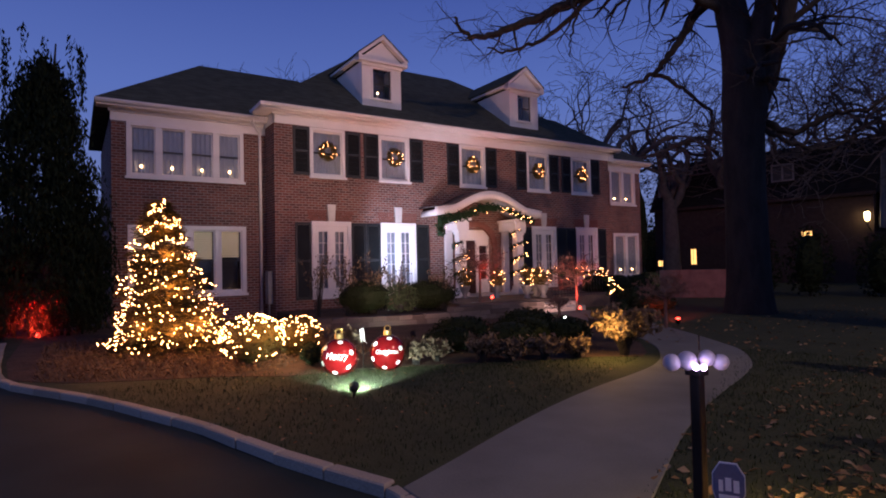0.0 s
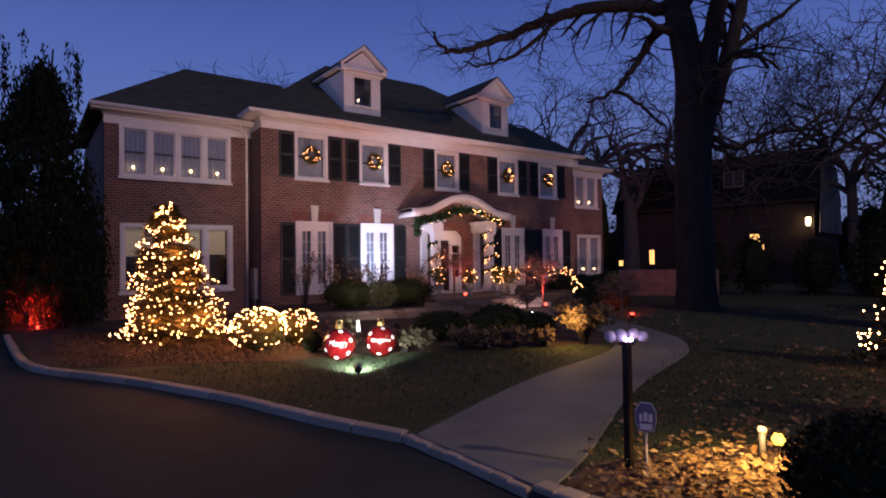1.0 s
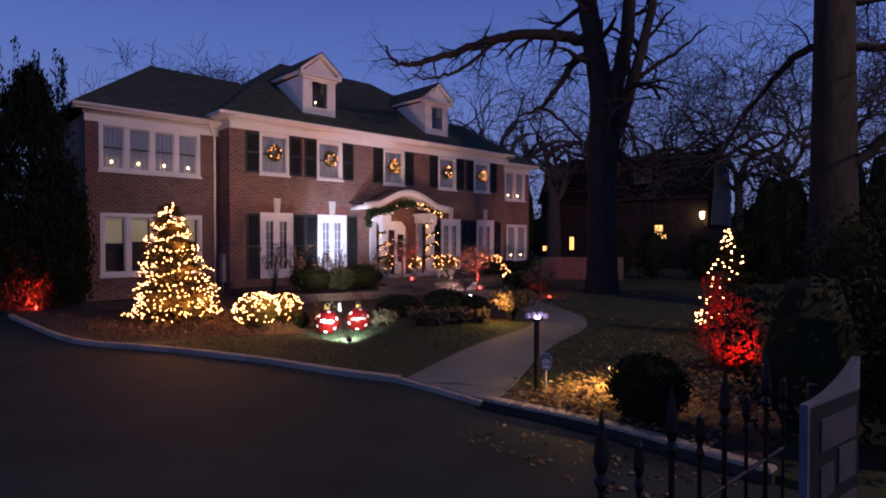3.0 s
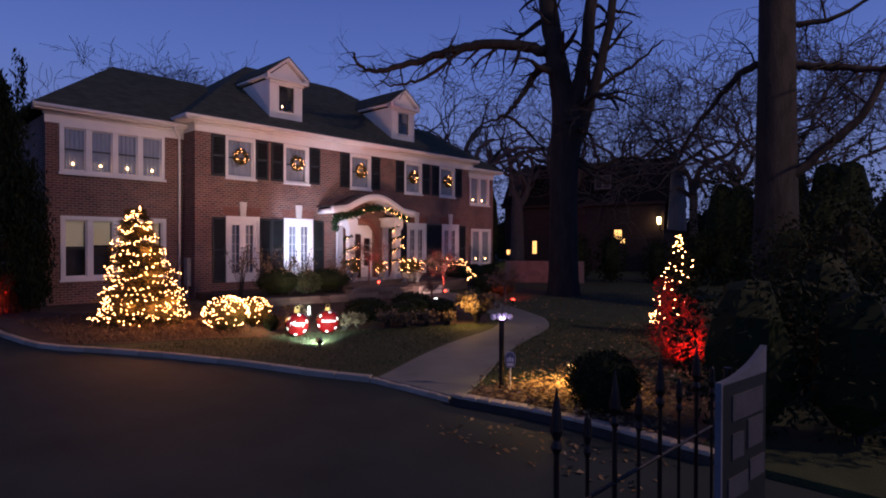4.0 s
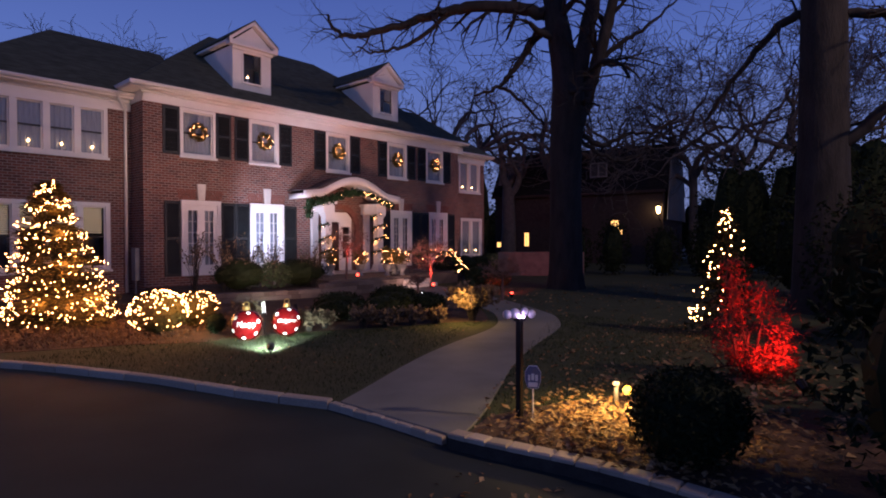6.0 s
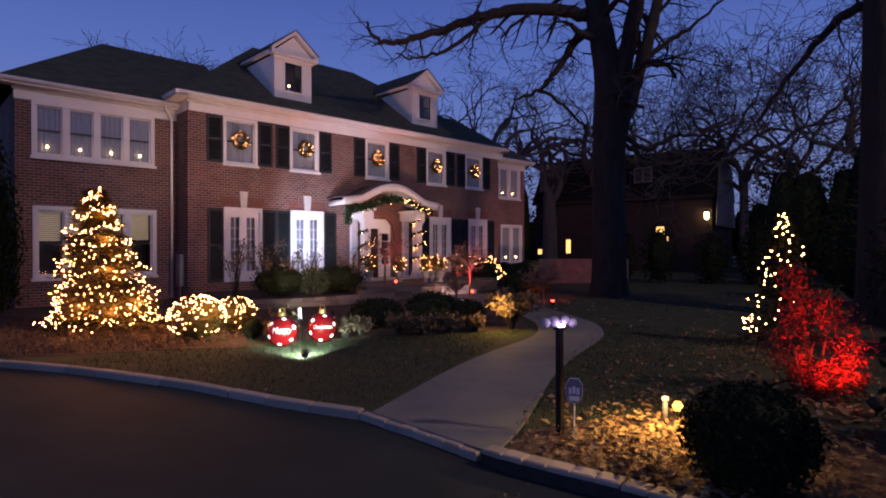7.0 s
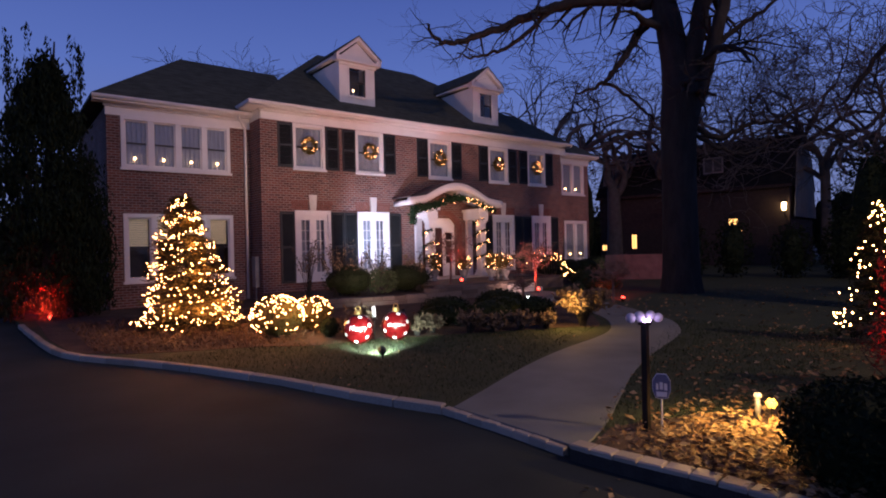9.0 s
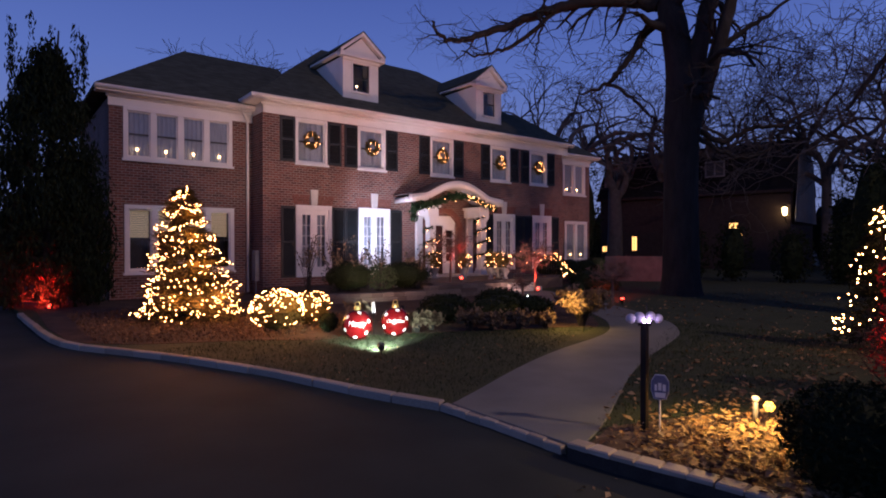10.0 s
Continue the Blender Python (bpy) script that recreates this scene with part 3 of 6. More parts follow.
def french_door(x0, x1, z0, z1):
    """A pair of white glazed doors in a casing, with a limestone key and a soldier course above."""
    d = part("door", Mesh().box(x0, x0 + 0.12, -0.06, 0.14, z0, z1).box(x1 - 0.12, x1, -0.06, 0.14, z0, z1).box(x0 + 0.12, x1 - 0.12, -0.06, 0.14, z1 - 0.16, z1),
             WHITE, house, "white french doors", False, 0.006)
    mid = (x0 + x1) / 2
    for a, b in ((x0 + 0.12, mid), (mid, x1 - 0.12)):
        st = 0.13
        leaf_m = Mesh().box(a, a + st, 0.0, 0.05, z0, z1 - 0.16).box(b - st, b, 0.0, 0.05, z0, z1 - 0.16)
        leaf_m.box(a + st, b - st, 0.0, 0.05, z1 - 0.34, z1 - 0.16).box(a + st, b - st, 0.0, 0.05, z0, z0 + 0.35)
        za, zb = z0 + 0.35, z1 - 0.34
        for r in range(1, 5):
            zc = za + (zb - za) * r / 5
            leaf_m.box(a + st, b - st, 0.008, 0.04, zc - 0.013, zc + 0.013)
        leaf_m.box((a + b) / 2 - 0.012, (a + b) / 2 + 0.012, 0.008, 0.042, za, zb)
        lf = part("door_leaf", leaf_m, WHITE, d)
        pn = part("pane", Mesh().box(a + st, b - st, 0.022, 0.028, za, zb), GLASS, d)
        pn.visible_shadow = False
    part("curtain", Mesh().box(x0 + 0.12, x1 - 0.12, 0.26, 0.275, z0, z1 - 0.2), CURTAIN, d)
    key = Mesh().prism_y([(mid - 0.11, z1 + 0.003), (mid + 0.11, z1 + 0.003), (mid + 0.15, z1 + 0.56), (mid - 0.15, z1 + 0.56)], -0.07, -0.002)
    part("keystone", key, STONE_WHITE, d, "pale limestone keystone", False, 0.008)
    n = 0
    x = mid - 0.74
    while x < mid + 0.70:
        if abs(x + 0.035 - mid) > 0.18:
            lean = (x - mid) * 0.10
            part("brick", Mesh().prism_y([(x, z1 + 0.02), (x + 0.066, z1 + 0.02), (x + 0.066 + lean, z1 + 0.36), (x + lean, z1 + 0.36)], -0.012, -0.001), SOLDIER, d)
        x += 0.082
    return d


for a, b in DOORS:
    french_door(a, b, 1.0, 3.55)
for a, b in ((1.46, 1.98), (3.40, 3.93), (3.95, 4.48), (5.92, 6.46), (10.9, 11.42), (12.83, 13.38), (13.42, 13.97), (15.36, 15.9)):
    shutter(a, b, 1.0, 3.5, 0.0)


def dormer(cx):
    """A gabled dormer with white face, clapboard cheeks and one sash window."""
    w, yf, zb, ze, za = 0.78, 0.46, 7.7, 9.33, 10.22
    d = part("dormer", Mesh().box(cx - w, cx - 0.42, yf, yf + 0.12, zb, ze).box(cx + 0.42, cx + w, yf, yf + 0.12, zb, ze)
             .box(cx - 0.42, cx + 0.42, yf, yf + 0.12, zb, 7.98).box(cx - 0.42, cx + 0.42, yf, yf + 0.12, 9.2, ze)
             .add([(cx - w, yf + 0.12, zb + 0.1), (cx - w, yf + 0.12, ze), (cx - w, 2.75, ze), (cx - w + 0.1, yf + 0.12, zb + 0.1), (cx - w + 0.1, yf + 0.12, ze), (cx - w + 0.1, 2.75, ze)],
                  [(0, 1, 2), (3, 5, 4), (0, 2, 5, 3), (1, 4, 5, 2)])
             .add([(cx + w, yf + 0.12, zb + 0.1), (cx + w, yf + 0.12, ze), (cx + w, 2.75, ze), (cx + w - 0.1, yf + 0.12, zb + 0.1), (cx + w - 0.1, yf + 0.12, ze), (cx + w - 0.1, 2.75, ze)],
                  [(2, 1, 0), (4, 5, 3), (3, 5, 2, 0), (2, 5, 4, 1)]), WHITE, house, "white gabled dormer")
    ov = 0.20
    part("pediment", Mesh().prism_y([(cx - w - ov + 0.14, ze + 0.10), (cx + w + ov - 0.14, ze + 0.10), (cx, za - 0.10)], yf - 0.04, yf + 0.10), WHITE, d)
    part("pediment_base", Mesh().box(cx - w - ov, cx + w + ov, yf - 0.20, yf + 0.1, ze - 0.03, ze + 0.08).box(cx - w - 0.04, cx + w + 0.04, yf - 0.08, yf - 0.002, ze - 0.14, ze - 0.03), WHITE, d, "", False, 0.01)
    for s in (-1, 1):
        part("rake", Mesh().prism_y([(cx + s * (w + ov), ze + 0.081), (cx + s * (w + ov), ze + 0.20), (cx, za + 0.10), (cx, za - 0.04)][::s], yf - 0.20, yf + 0.02), WHITE, d)
        part("roof", Mesh().prism_y([(cx + s * (w + ov + 0.03), ze + 0.19), (cx + s * (w + ov + 0.03), ze + 0.235), (cx, za + 0.145), (cx, za + 0.10)][::s], yf - 0.22, 4.9), SHINGLE, d)
        part("eave_board", Mesh().box(min(cx + s * w, cx + s * (w + ov)), max(cx + s * w, cx + s * (w + ov)), yf - 0.18, 2.9, ze + 0.085, ze + 0.16), WHITE, d)
    fr = part("window_frame", Mesh().box(cx - 0.42, cx - 0.36, yf - 0.03, yf + 0.08, 7.98, 9.2).box(cx + 0.36, cx + 0.42, yf - 0.03, yf + 0.08, 7.98, 9.2)
              .box(cx - 0.36, cx + 0.36, yf - 0.03, yf + 0.08, 9.13, 9.2).box(cx - 0.36, cx + 0.36, yf - 0.06, yf + 0.08, 7.98, 8.05), WHITE, d)
    part("sash", Mesh().box(cx - 0.36, cx + 0.36, yf + 0.03, yf + 0.07, 8.57, 8.62).box(cx - 0.36, cx - 0.33, yf + 0.03, yf + 0.07, 8.05, 9.13).box(cx + 0.33, cx + 0.36, yf + 0.03, yf + 0.07, 8.05, 9.13), BLACK_WOOD, d)
    pn = part("pane", Mesh().box(cx - 0.34, cx + 0.34, yf + 0.046, yf + 0.052, 8.05, 9.13), GLASS, d)
    pn.visible_shadow = False
    # this dark sheet stands in for the unlit room behind the pane
    part("curtain", Mesh().box(cx - 0.36, cx + 0.36, yf + 0.5, yf + 0.51, 8.0, 9.2), DARK_ROOM, d)


dormer(4.90)
dormer(11.62)

# downspout in the corner between wing and main block
part("downspout", Mesh().tube([(0.33, 0.62, 6.93), (0.36, 0.66, 6.72), (0.62, 0.88, 6.45), (0.64, 0.92, 6.25), (0.64, 0.92, 0.5)], [0.045] * 5, 8), WHITE, house, "white downspout", True)

# ---- portico and entrance ----
PC = 8.55
portico = part("portico", Mesh().box(6.15, 10.95, -1.25, -0.002, 0.42, 0.90), STONE_WHITE, house, "white portico with arched hood and square columns")


def column(x, y):
    c = part("column", Mesh().box(x - 0.15, x + 0.15, y - 0.15, y + 0.15, 1.15, 3.12), WHITE, portico, "", False, 0.012)
    part("base", Mesh().box(x - 0.22, x + 0.22, y - 0.22, y + 0.22, 0.902, 1.02).box(x - 0.185, x + 0.185, y - 0.185, y + 0.185, 1.02, 1.15), WHITE, c, "", False, 0.012)
    part("capital", Mesh().box(x - 0.18, x + 0.18, y - 0.18, y + 0.18, 3.12, 3.2).box(x - 0.22, x + 0.22, y - 0.22, y + 0.22, 3.2, 3.28), WHITE, c, "", False, 0.012)


for cx in (7.28, 9.98):
    column(cx, -0.85)
    part("pilaster", Mesh().box(cx - 0.15, cx + 0.15, -0.12, -0.003, 0.902, 3.28), WHITE, portico)
    part("entablature", Mesh().box(cx - 0.26, cx + 0.26, -1.05, -0.004, 3.282, 3.62).box(cx - 0.34, cx + 0.34, -1.12, -0.004, 3.62, 3.72), WHITE, portico, "", False, 0.012)


def hood_line(x, low, rise):
    """Height of the hood: flat wings that sweep up into a round arch."""
    u = abs(x - PC) / 2.4
    if u > 0.68:
        return low + 0.10 * (1 - (u - 0.68) / 0.32)
    return low + 0.10 + rise * math.cos(u / 0.68 * math.pi / 2) ** 1.1


def hood(y0, y1, low, rise, thick, half=2.4, n=36):
    m = Mesh()
    v, f = [], []
    for i in range(n + 1):
        x = PC - half + 2 * half * i / n
        zt = hood_line(PC + (x - PC) * 2.4 / half, low, rise)
        v += [(x, y0, zt - thick), (x, y0, zt), (x, y1, zt), (x, y1, zt - thick)]
    for i in range(n):
        a, b = 4 * i, 4 * i + 4
        f += [(a, b, b + 1, a + 1), (a + 1, b + 1, b + 2, a + 2), (a + 2, b + 2, b + 3, a + 3), (a + 3, b + 3, b, a)]
    f += [(0, 1, 2, 3), (4 * n + 3, 4 * n + 2, 4 * n + 1, 4 * n)]
    return m.add(v, f)


part("hood", hood(-1.05, -0.004, 3.98, 0.56, 0.20), WHITE, portico, "white arched hood", True)
part("hood_moulding", hood(-1.14, -1.052, 4.06, 0.57, 0.29, 2.46), WHITE, portico, "", True)
part("hood_roof", hood(-1.16, -0.004, 4.105, 0.575, 0.04, 2.48), COPPER, portico, "dark metal hood roof", True)
# arched brick reveal, panelled door, sidelight and its arched white casing
arch = Mesh()
n = 20
v, f = [], []
for i in range(n + 1):
    a = math.pi * i / n
    for r, y in ((1.02, -0.10), (0.80, -0.10), (0.80, 0.3), (1.02, 0.3)):
        v.append((8.55 + r * math.cos(a), y, 2.72 + r * math.sin(a) * 0.95))
for i in range(n):
    q = 4 * i
    f += [(q, q + 1, q + 5, q + 4), (q + 1, q + 2, q + 6, q + 5), (q + 3, q, q + 4, q + 7)]
arch.add(v, f)
arch.box(7.53, 7.75, -0.10, 0.3, 0.9, 2.72).box(9.35, 9.57, -0.10, 0.3, 0.9, 2.72)
part("arch_casing", arch, SOLDIER, portico, "arched brick door surround")
part("fanlight_panel", Mesh().prism_y([(8.55 + 0.8 * math.cos(math.pi * i / 16), 2.95 + 0.62 * math.sin(math.pi * i / 16)) for i in range(17)], 0.05, 0.12), WHITE, portico)
entry = part("entry_door", Mesh().box(7.75, 8.62, 0.10, 0.16, 0.92, 2.9), DOOR_RED, house, "dark panelled front door")
for z0, z1 in ((1.1, 1.7), (1.85, 2.7)):
    for x0 in (7.85, 8.24):
        part("panel", Mesh().box(x0, x0 + 0.29, 0.08, 0.102, z0, z1), DOOR_RED, entry, "", False, 0.01)
part("knob", Mesh().ball((8.54, 0.05, 1.85), 0.035), BRASS, entry, "brass knob", True)
side = part("sidelight", Mesh().box(8.62, 8.78, 0.06, 0.16, 0.92, 2.95).box(9.18, 9.35, 0.06, 0.16, 0.92, 2.95).box(8.78, 9.18, 0.06, 0.16, 2.75, 2.95)
            .box(8.78, 9.18, 0.06, 0.16, 0.92, 1.45), WHITE, house, "white sidelight beside the front door")
for r in range(1, 4):
    part("bar", Mesh().box(8.78, 9.18, 0.08, 0.12, 1.45 + r * 0.325 - 0.012, 1.45 + r * 0.325 + 0.012), WHITE, side)
part("pane", Mesh().box(8.78, 9.18, 0.10, 0.106, 1.45, 2.75), GLASS, side)

# ---- terrace, steps and retaining wall ----
structure("terrace", Mesh().slab([(5.1, -3.9), (11.6, -3.9), (12.4, -3.2), (12.4, -0.01), (5.1, -0.01)], 0.3, 0.86), FLAGSTONE, "raised flagstone terrace before the front door", "terrace", 0.015)
structure("terrace_bed", Mesh().slab([(0.85, -3.8), (5.08, -3.8), (5.08, -0.01), (0.85, -0.01)], 0.3, 0.68), SOIL, "raised planting bed behind the stone wall", "flower bed")
structure("terrace_bed", Mesh().slab([(12.42, -3.2), (19.5, -2.6), (19.5, 0.98), (12.42, -0.02)], 0.3, 0.66), SOIL, "raised planting bed beside the terrace", "flower bed")
for k in range(2):
    structure("step", Mesh().box(7.7, 9.6, -4.62 + k * 0.36, -3.92, 0.3, 0.60 + k * 0.13), STONE_WHITE, "pale stone step up to the terrace", "step", 0.012)


# ---- trees ----
def grow(m, twigs, rnd, p, d, length, r, depth, droop=0.0, wiggle=0.25, kids=3, n=6, spread=0.75, tips=None, least=0.003):
    """One limb, bent on its way, and the limbs that leave it."""
    steps = max(3, int(length / 0.5)) if depth > 1 else 3
    pts, rad = [Vector(p)], [r]
    d = Vector(d).normalized()
    for k in range(steps):
        d = (d + rand_dir(rnd) * wiggle + Vector((0, 0, droop))).normalized()
        pts.append(pts[-1] + d * (length / steps))
        rad.append(max(r * (1 - 0.62 * (k + 1) / steps), least))
    (m if r > 0.035 else twigs).tube(pts, rad, n if r > 0.06 else 4 if r > 0.02 else 3, False)
    if depth == 0:
        if tips is not None:
            tips.append(pts[-1])
        return
    for k in range(kids):
        t = rnd.uniform(0.35, 1.0) if k else 1.0
        i = min(steps, max(1, int(t * steps)))
        side = rand_dir(rnd)
        nd = (d * (1 - spread * 0.5) + side * spread).normalized()
        nd.z = nd.z * 0.8 + 0.12
        grow(m, twigs, rnd, pts[i], nd, length * rnd.uniform(0.5, 0.78), rad[i] * rnd.uniform(0.55, 0.8), depth - 1, droop, wiggle, kids, n, spread, tips, least)


def limb(m, twigs, rnd, pts, r0, r1, twig_len=1.1, every=2, depth=2):
    """A limb along given bends, with side branches."""
    fine = []
    P = [Vector(p) for p in pts]
    for i in range(len(P) - 1):
        a, b, c0, d0 = P[max(i - 1, 0)], P[i], P[i + 1], P[min(i + 2, len(P) - 1)]
        for k in range(5):
            t = k / 5
            q = 0.5 * ((2 * b) + (c0 - a) * t + (2 * a - 5 * b + 4 * c0 - d0) * t * t + (3 * b - a - 3 * c0 + d0) * t ** 3)
            fine.append(q + rand_dir(rnd) * 0.05)
    fine.append(P[-1])
    nn = len(fine)
    rad = [r0 + (r1 - r0) * i / (nn - 1) for i in range(nn)]
    m.tube(fine, rad, 9, False)
    for i in range(3, nn, every):
        d = (fine[i] - fine[i - 1]).normalized()
        nd = (d * 0.45 + rand_dir(rnd) * 0.9).normalized()
        grow(m, twigs, rnd, fine[i], nd, twig_len * rnd.uniform(0.5, 1.2) * (0.5 + 0.5 * (1 - i / nn)) + 0.3, rad[i] * rnd.uniform(0.28, 0.5), depth, -0.03, 0.4, 3, 5, 0.8)


def big_oak():
    rnd = random.Random(7)
    bx, by = 11.80, -8.82
    tree = thing("oak_tree", (bx, by, 0.4), "tall bare oak with dark furrowed bark and crooked limbs", "tree")
    m, tw = Mesh(), Mesh()
    m.tube([(bx, by, 0.3), (bx, by, 0.55), (bx, by, 1.1), (bx, by, 2.4), (bx - 0.02, by, 4), (bx, by, 5.6), (bx + 0.06, by - 0.08, 6.6), (bx + 0.1, by - 0.1, 7.5)],
           [0.80, 0.68, 0.60, 0.56, 0.54, 0.56, 0.60, 0.52], 18, False)
    part("trunk", m, BARK, tree, "", True)
    # two leaders, the long limb over the roof with its fork, the drooping limb, the limbs on the far side
    lm = Mesh()
    limb(lm, tw, rnd, [(11.80, -8.80, 5.8), (11.78, -8.72, 8.4), (11.62, -8.5, 10.2), (11.4, -8.2, 12.6), (11.2, -7.9, 15.5)], 0.53, 0.30, 2.6, 2, 3)
    limb(lm, tw, rnd, [(11.95, -9.0, 7.0), (12.1, -9.35, 8.8), (12.25, -9.6, 10.6), (12.3, -9.8, 13.0), (12.4, -10.0, 15.5)], 0.34, 0.18, 2.6, 2, 3)
    limb(lm, tw, rnd, [(12.05, -9.15, 6.2), (12.25, -9.55, 7.6), (12.45, -9.95, 9.2), (12.6, -10.25, 10.6), (12.7, -10.6, 13.5)], 0.27, 0.14, 2.2, 2, 3)
    limb(lm, tw, rnd, [(11.45, -8.2, 10.2), (10.9, -7.3, 10.55), (9.8, -5.9, 10.62), (9.15, -5.1, 10.45), (8.55, -4.5, 10.15), (7.9, -3.85, 9.85), (7.3, -3.3, 9.62), (6.75, -2.85, 9.55), (6.4, -2.55, 9.75), (6.2, -2.4, 10.25)], 0.24, 0.045, 1.5, 2, 2)
    limb(lm, tw, rnd, [(9.5, -5.5, 10.5), (9.0, -4.95, 9.95), (8.4, -4.3, 9.25), (7.9, -3.9, 9.1), (7.4, -3.45, 8.95), (7.0, -3.1, 9.15)], 0.10, 0.025, 0.9, 2, 2)
    limb(lm, tw, rnd, [(9.2, -5.15, 10.3), (9.05, -5.0, 9.6), (8.95, -4.9, 9.1), (8.95, -4.9, 8.6)], 0.05, 0.015, 0.4, 3, 1)
    limb(lm, tw, rnd, [(11.5, -8.3, 9.75), (11.2, -7.85, 9.3), (10.9, -7.35, 8.5), (10.6, -6.95, 7.9), (10.35, -6.6, 7.62), (9.95, -6.1, 7.45)], 0.16, 0.035, 0.9, 2, 2)
    limb(lm, tw, rnd, [(10.5, -6.8, 7.75), (10.9, -7.4, 7.3), (11.2, -7.8, 6.8), (11.4, -8.15, 6.3)], 0.07, 0.04, 0.6, 3, 2)
    limb(lm, tw, rnd, [(12.2, -9.2, 5.9), (12.45, -9.9, 5.5), (12.7, -10.7, 5.85), (12.9, -11.5, 5.8), (13.1, -12.3, 6.3)], 0.11, 0.03, 1.1, 2, 2)
    limb(lm, tw, rnd, [(12.1, -9.2, 5.7), (12.4, -9.9, 5.2), (12.6, -10.6, 4.9), (12.9, -11.2, 5.2)], 0.08, 0.03, 0.9, 2, 2)
    limb(lm, tw, rnd, [(12.35, -9.75, 8.4), (12.6, -10.5, 9.0), (12.85, -11.3, 9.4), (13.2, -12.2, 10.2)], 0.11, 0.03, 1.4, 2, 2)
    part("limb", lm, BARK, tree, "", True)
    tagged(part("twig", tw, BARK, tree), kind="stuff")


def bare_tree(at, height, seed, label, r=0.22, name="bare_tree", mat=None, depth=4, kids=4, spread=0.72, group="", trunk_part=0.3):
    rnd = random.Random(seed)
    tree = thing(name, at, label, "tree", group)
    m, tw = Mesh(), Mesh()
    x, y, z = at
    h0 = height * trunk_part
    m.tube([(x, y, z - 0.1), (x + rnd.uniform(-.1, .1), y, z + h0 * 0.5), (x + rnd.uniform(-.2, .2), y, z + h0)], [r * 1.2, r, r * 0.85], 8, False)
    for k in range(4):
        a = 2 * math.pi * (k + rnd.random() * 0.6) / 4
        grow(m, tw, rnd, (x, y, z + h0 * rnd.uniform(0.8, 1.0)), (math.cos(a) * 0.55, math.sin(a) * 0.55, 1.0), height * 0.31, r * 0.62, depth, 0.02, 0.46, kids, 5, spread, None, 0.018)
    grow(m, tw, rnd, (x, y, z + h0 * 0.95), (0, 0, 1), height * 0.34, r * 0.7, depth, 0.02, 0.46, kids, 5, spread, None, 0.018)
    part("trunk", m, mat or FAR_BARK, tree, "", True)
    tagged(part("twig", tw, mat or FAR_BARK, tree), kind="stuff")
    return tree


big_oak()


def street_oak():
    rnd = random.Random(21)
    x, y = 9.83, -16.84
    tree = thing("oak_tree", (x, y, 0.4), "thick bare oak with crooked limbs beside the fence", "tree")
    m, tw = Mesh(), Mesh()
    m.tube([(x, y, 0.3), (x, y, 1), (x, y, 4), (x - 0.05, y, 8), (x - 0.1, y, 13)], [0.80, 0.64, 0.54, 0.47, 0.42], 14, False)
    part("trunk", m, BARK, tree, "", True)
    lm = Mesh()
    limb(lm, tw, rnd, [(9.8, -16.6, 7.6), (9.75, -16.0, 7.5), (9.7, -15.4, 6.9), (9.6, -14.7, 6.0), (9.6, -14.2, 5.3)], 0.13, 0.03, 0.9, 2, 2)
    limb(lm, tw, rnd, [(9.8, -17.0, 4.3), (9.9, -17.8, 4.9), (10.0, -18.7, 5.8), (10.1, -19.6, 7.4), (10.2, -20.6, 7.6)], 0.16, 0.05, 1.4, 2, 2)
    limb(lm, tw, rnd, [(9.8, -17.0, 7.5), (9.9, -17.9, 7.3), (10.0, -18.9, 7.0), (10.0, -19.9, 7.2), (10.1, -21.0, 8.0)], 0.13, 0.03, 1.3, 2, 2)
    limb(lm, tw, rnd, [(9.8, -17.0, 8.6), (10.0, -18.0, 8.5), (10.1, -19.2, 9.0)], 0.10, 0.03, 1.2, 2, 2)
    part("limb", lm, BARK, tree, "", True)
    tagged(part("twig", tw, BARK, tree), kind="stuff")


street_oak()
FAR = "bare trees behind the houses"
bare_tree((26.9, 12.8, 0.4), 20, 300, "bare spreading oak against the dusk sky", 0.52, kids=3, group=FAR)
bare_tree((26.1, 7.7, 0.4), 20.5, 301, "bare spreading oak against the dusk sky", 0.52, kids=3, group=FAR)
bare_tree((29.6, 6.4, 0.4), 19, 302, "bare spreading oak against the dusk sky", 0.52, kids=3, group=FAR)
bare_tree((33.2, 4.5, 0.4), 19, 303, "bare spreading oak against the dusk sky", 0.52, kids=3, group=FAR)
bare_tree((35.1, 0.9, 0.4), 21, 304, "tall bare tree beyond the neighbouring house", 0.32, kids=3, group=FAR)
bare_tree((38.3, -1.3, 0.4), 24, 305, "tall bare tree beyond the neighbouring house", 0.32, kids=3, group=FAR)
bare_tree((37.4, -4.7, 0.4), 23, 306, "tall bare tree beyond the neighbouring house", 0.32, group=FAR)
bare_tree((36.3, -8.1, 0.4), 23, 307, "tall bare tree beyond the neighbouring house", 0.32, group=FAR)
bare_tree((37.1, -11.8, 0.4), 22, 308, "tall bare tree beyond the neighbouring house", 0.32, group=FAR)
bare_tree((12.8, 29.4, 0.4), 24.5, 309, "bare tree top above the roof ridge", 0.46, group=FAR)
bare_tree((16.2, 30.1, 0.4), 25, 310, "bare tree top above the roof ridge", 0.46, group=FAR)
bare_tree((11.3, 33.1, 0.4), 23.5, 311, "bare tree top above the roof ridge", 0.46, group=FAR)
bare_tree((-14.0, 24.0, 0.4), 13, 16, "small bare tree beyond the driveway", 0.25, group=FAR)


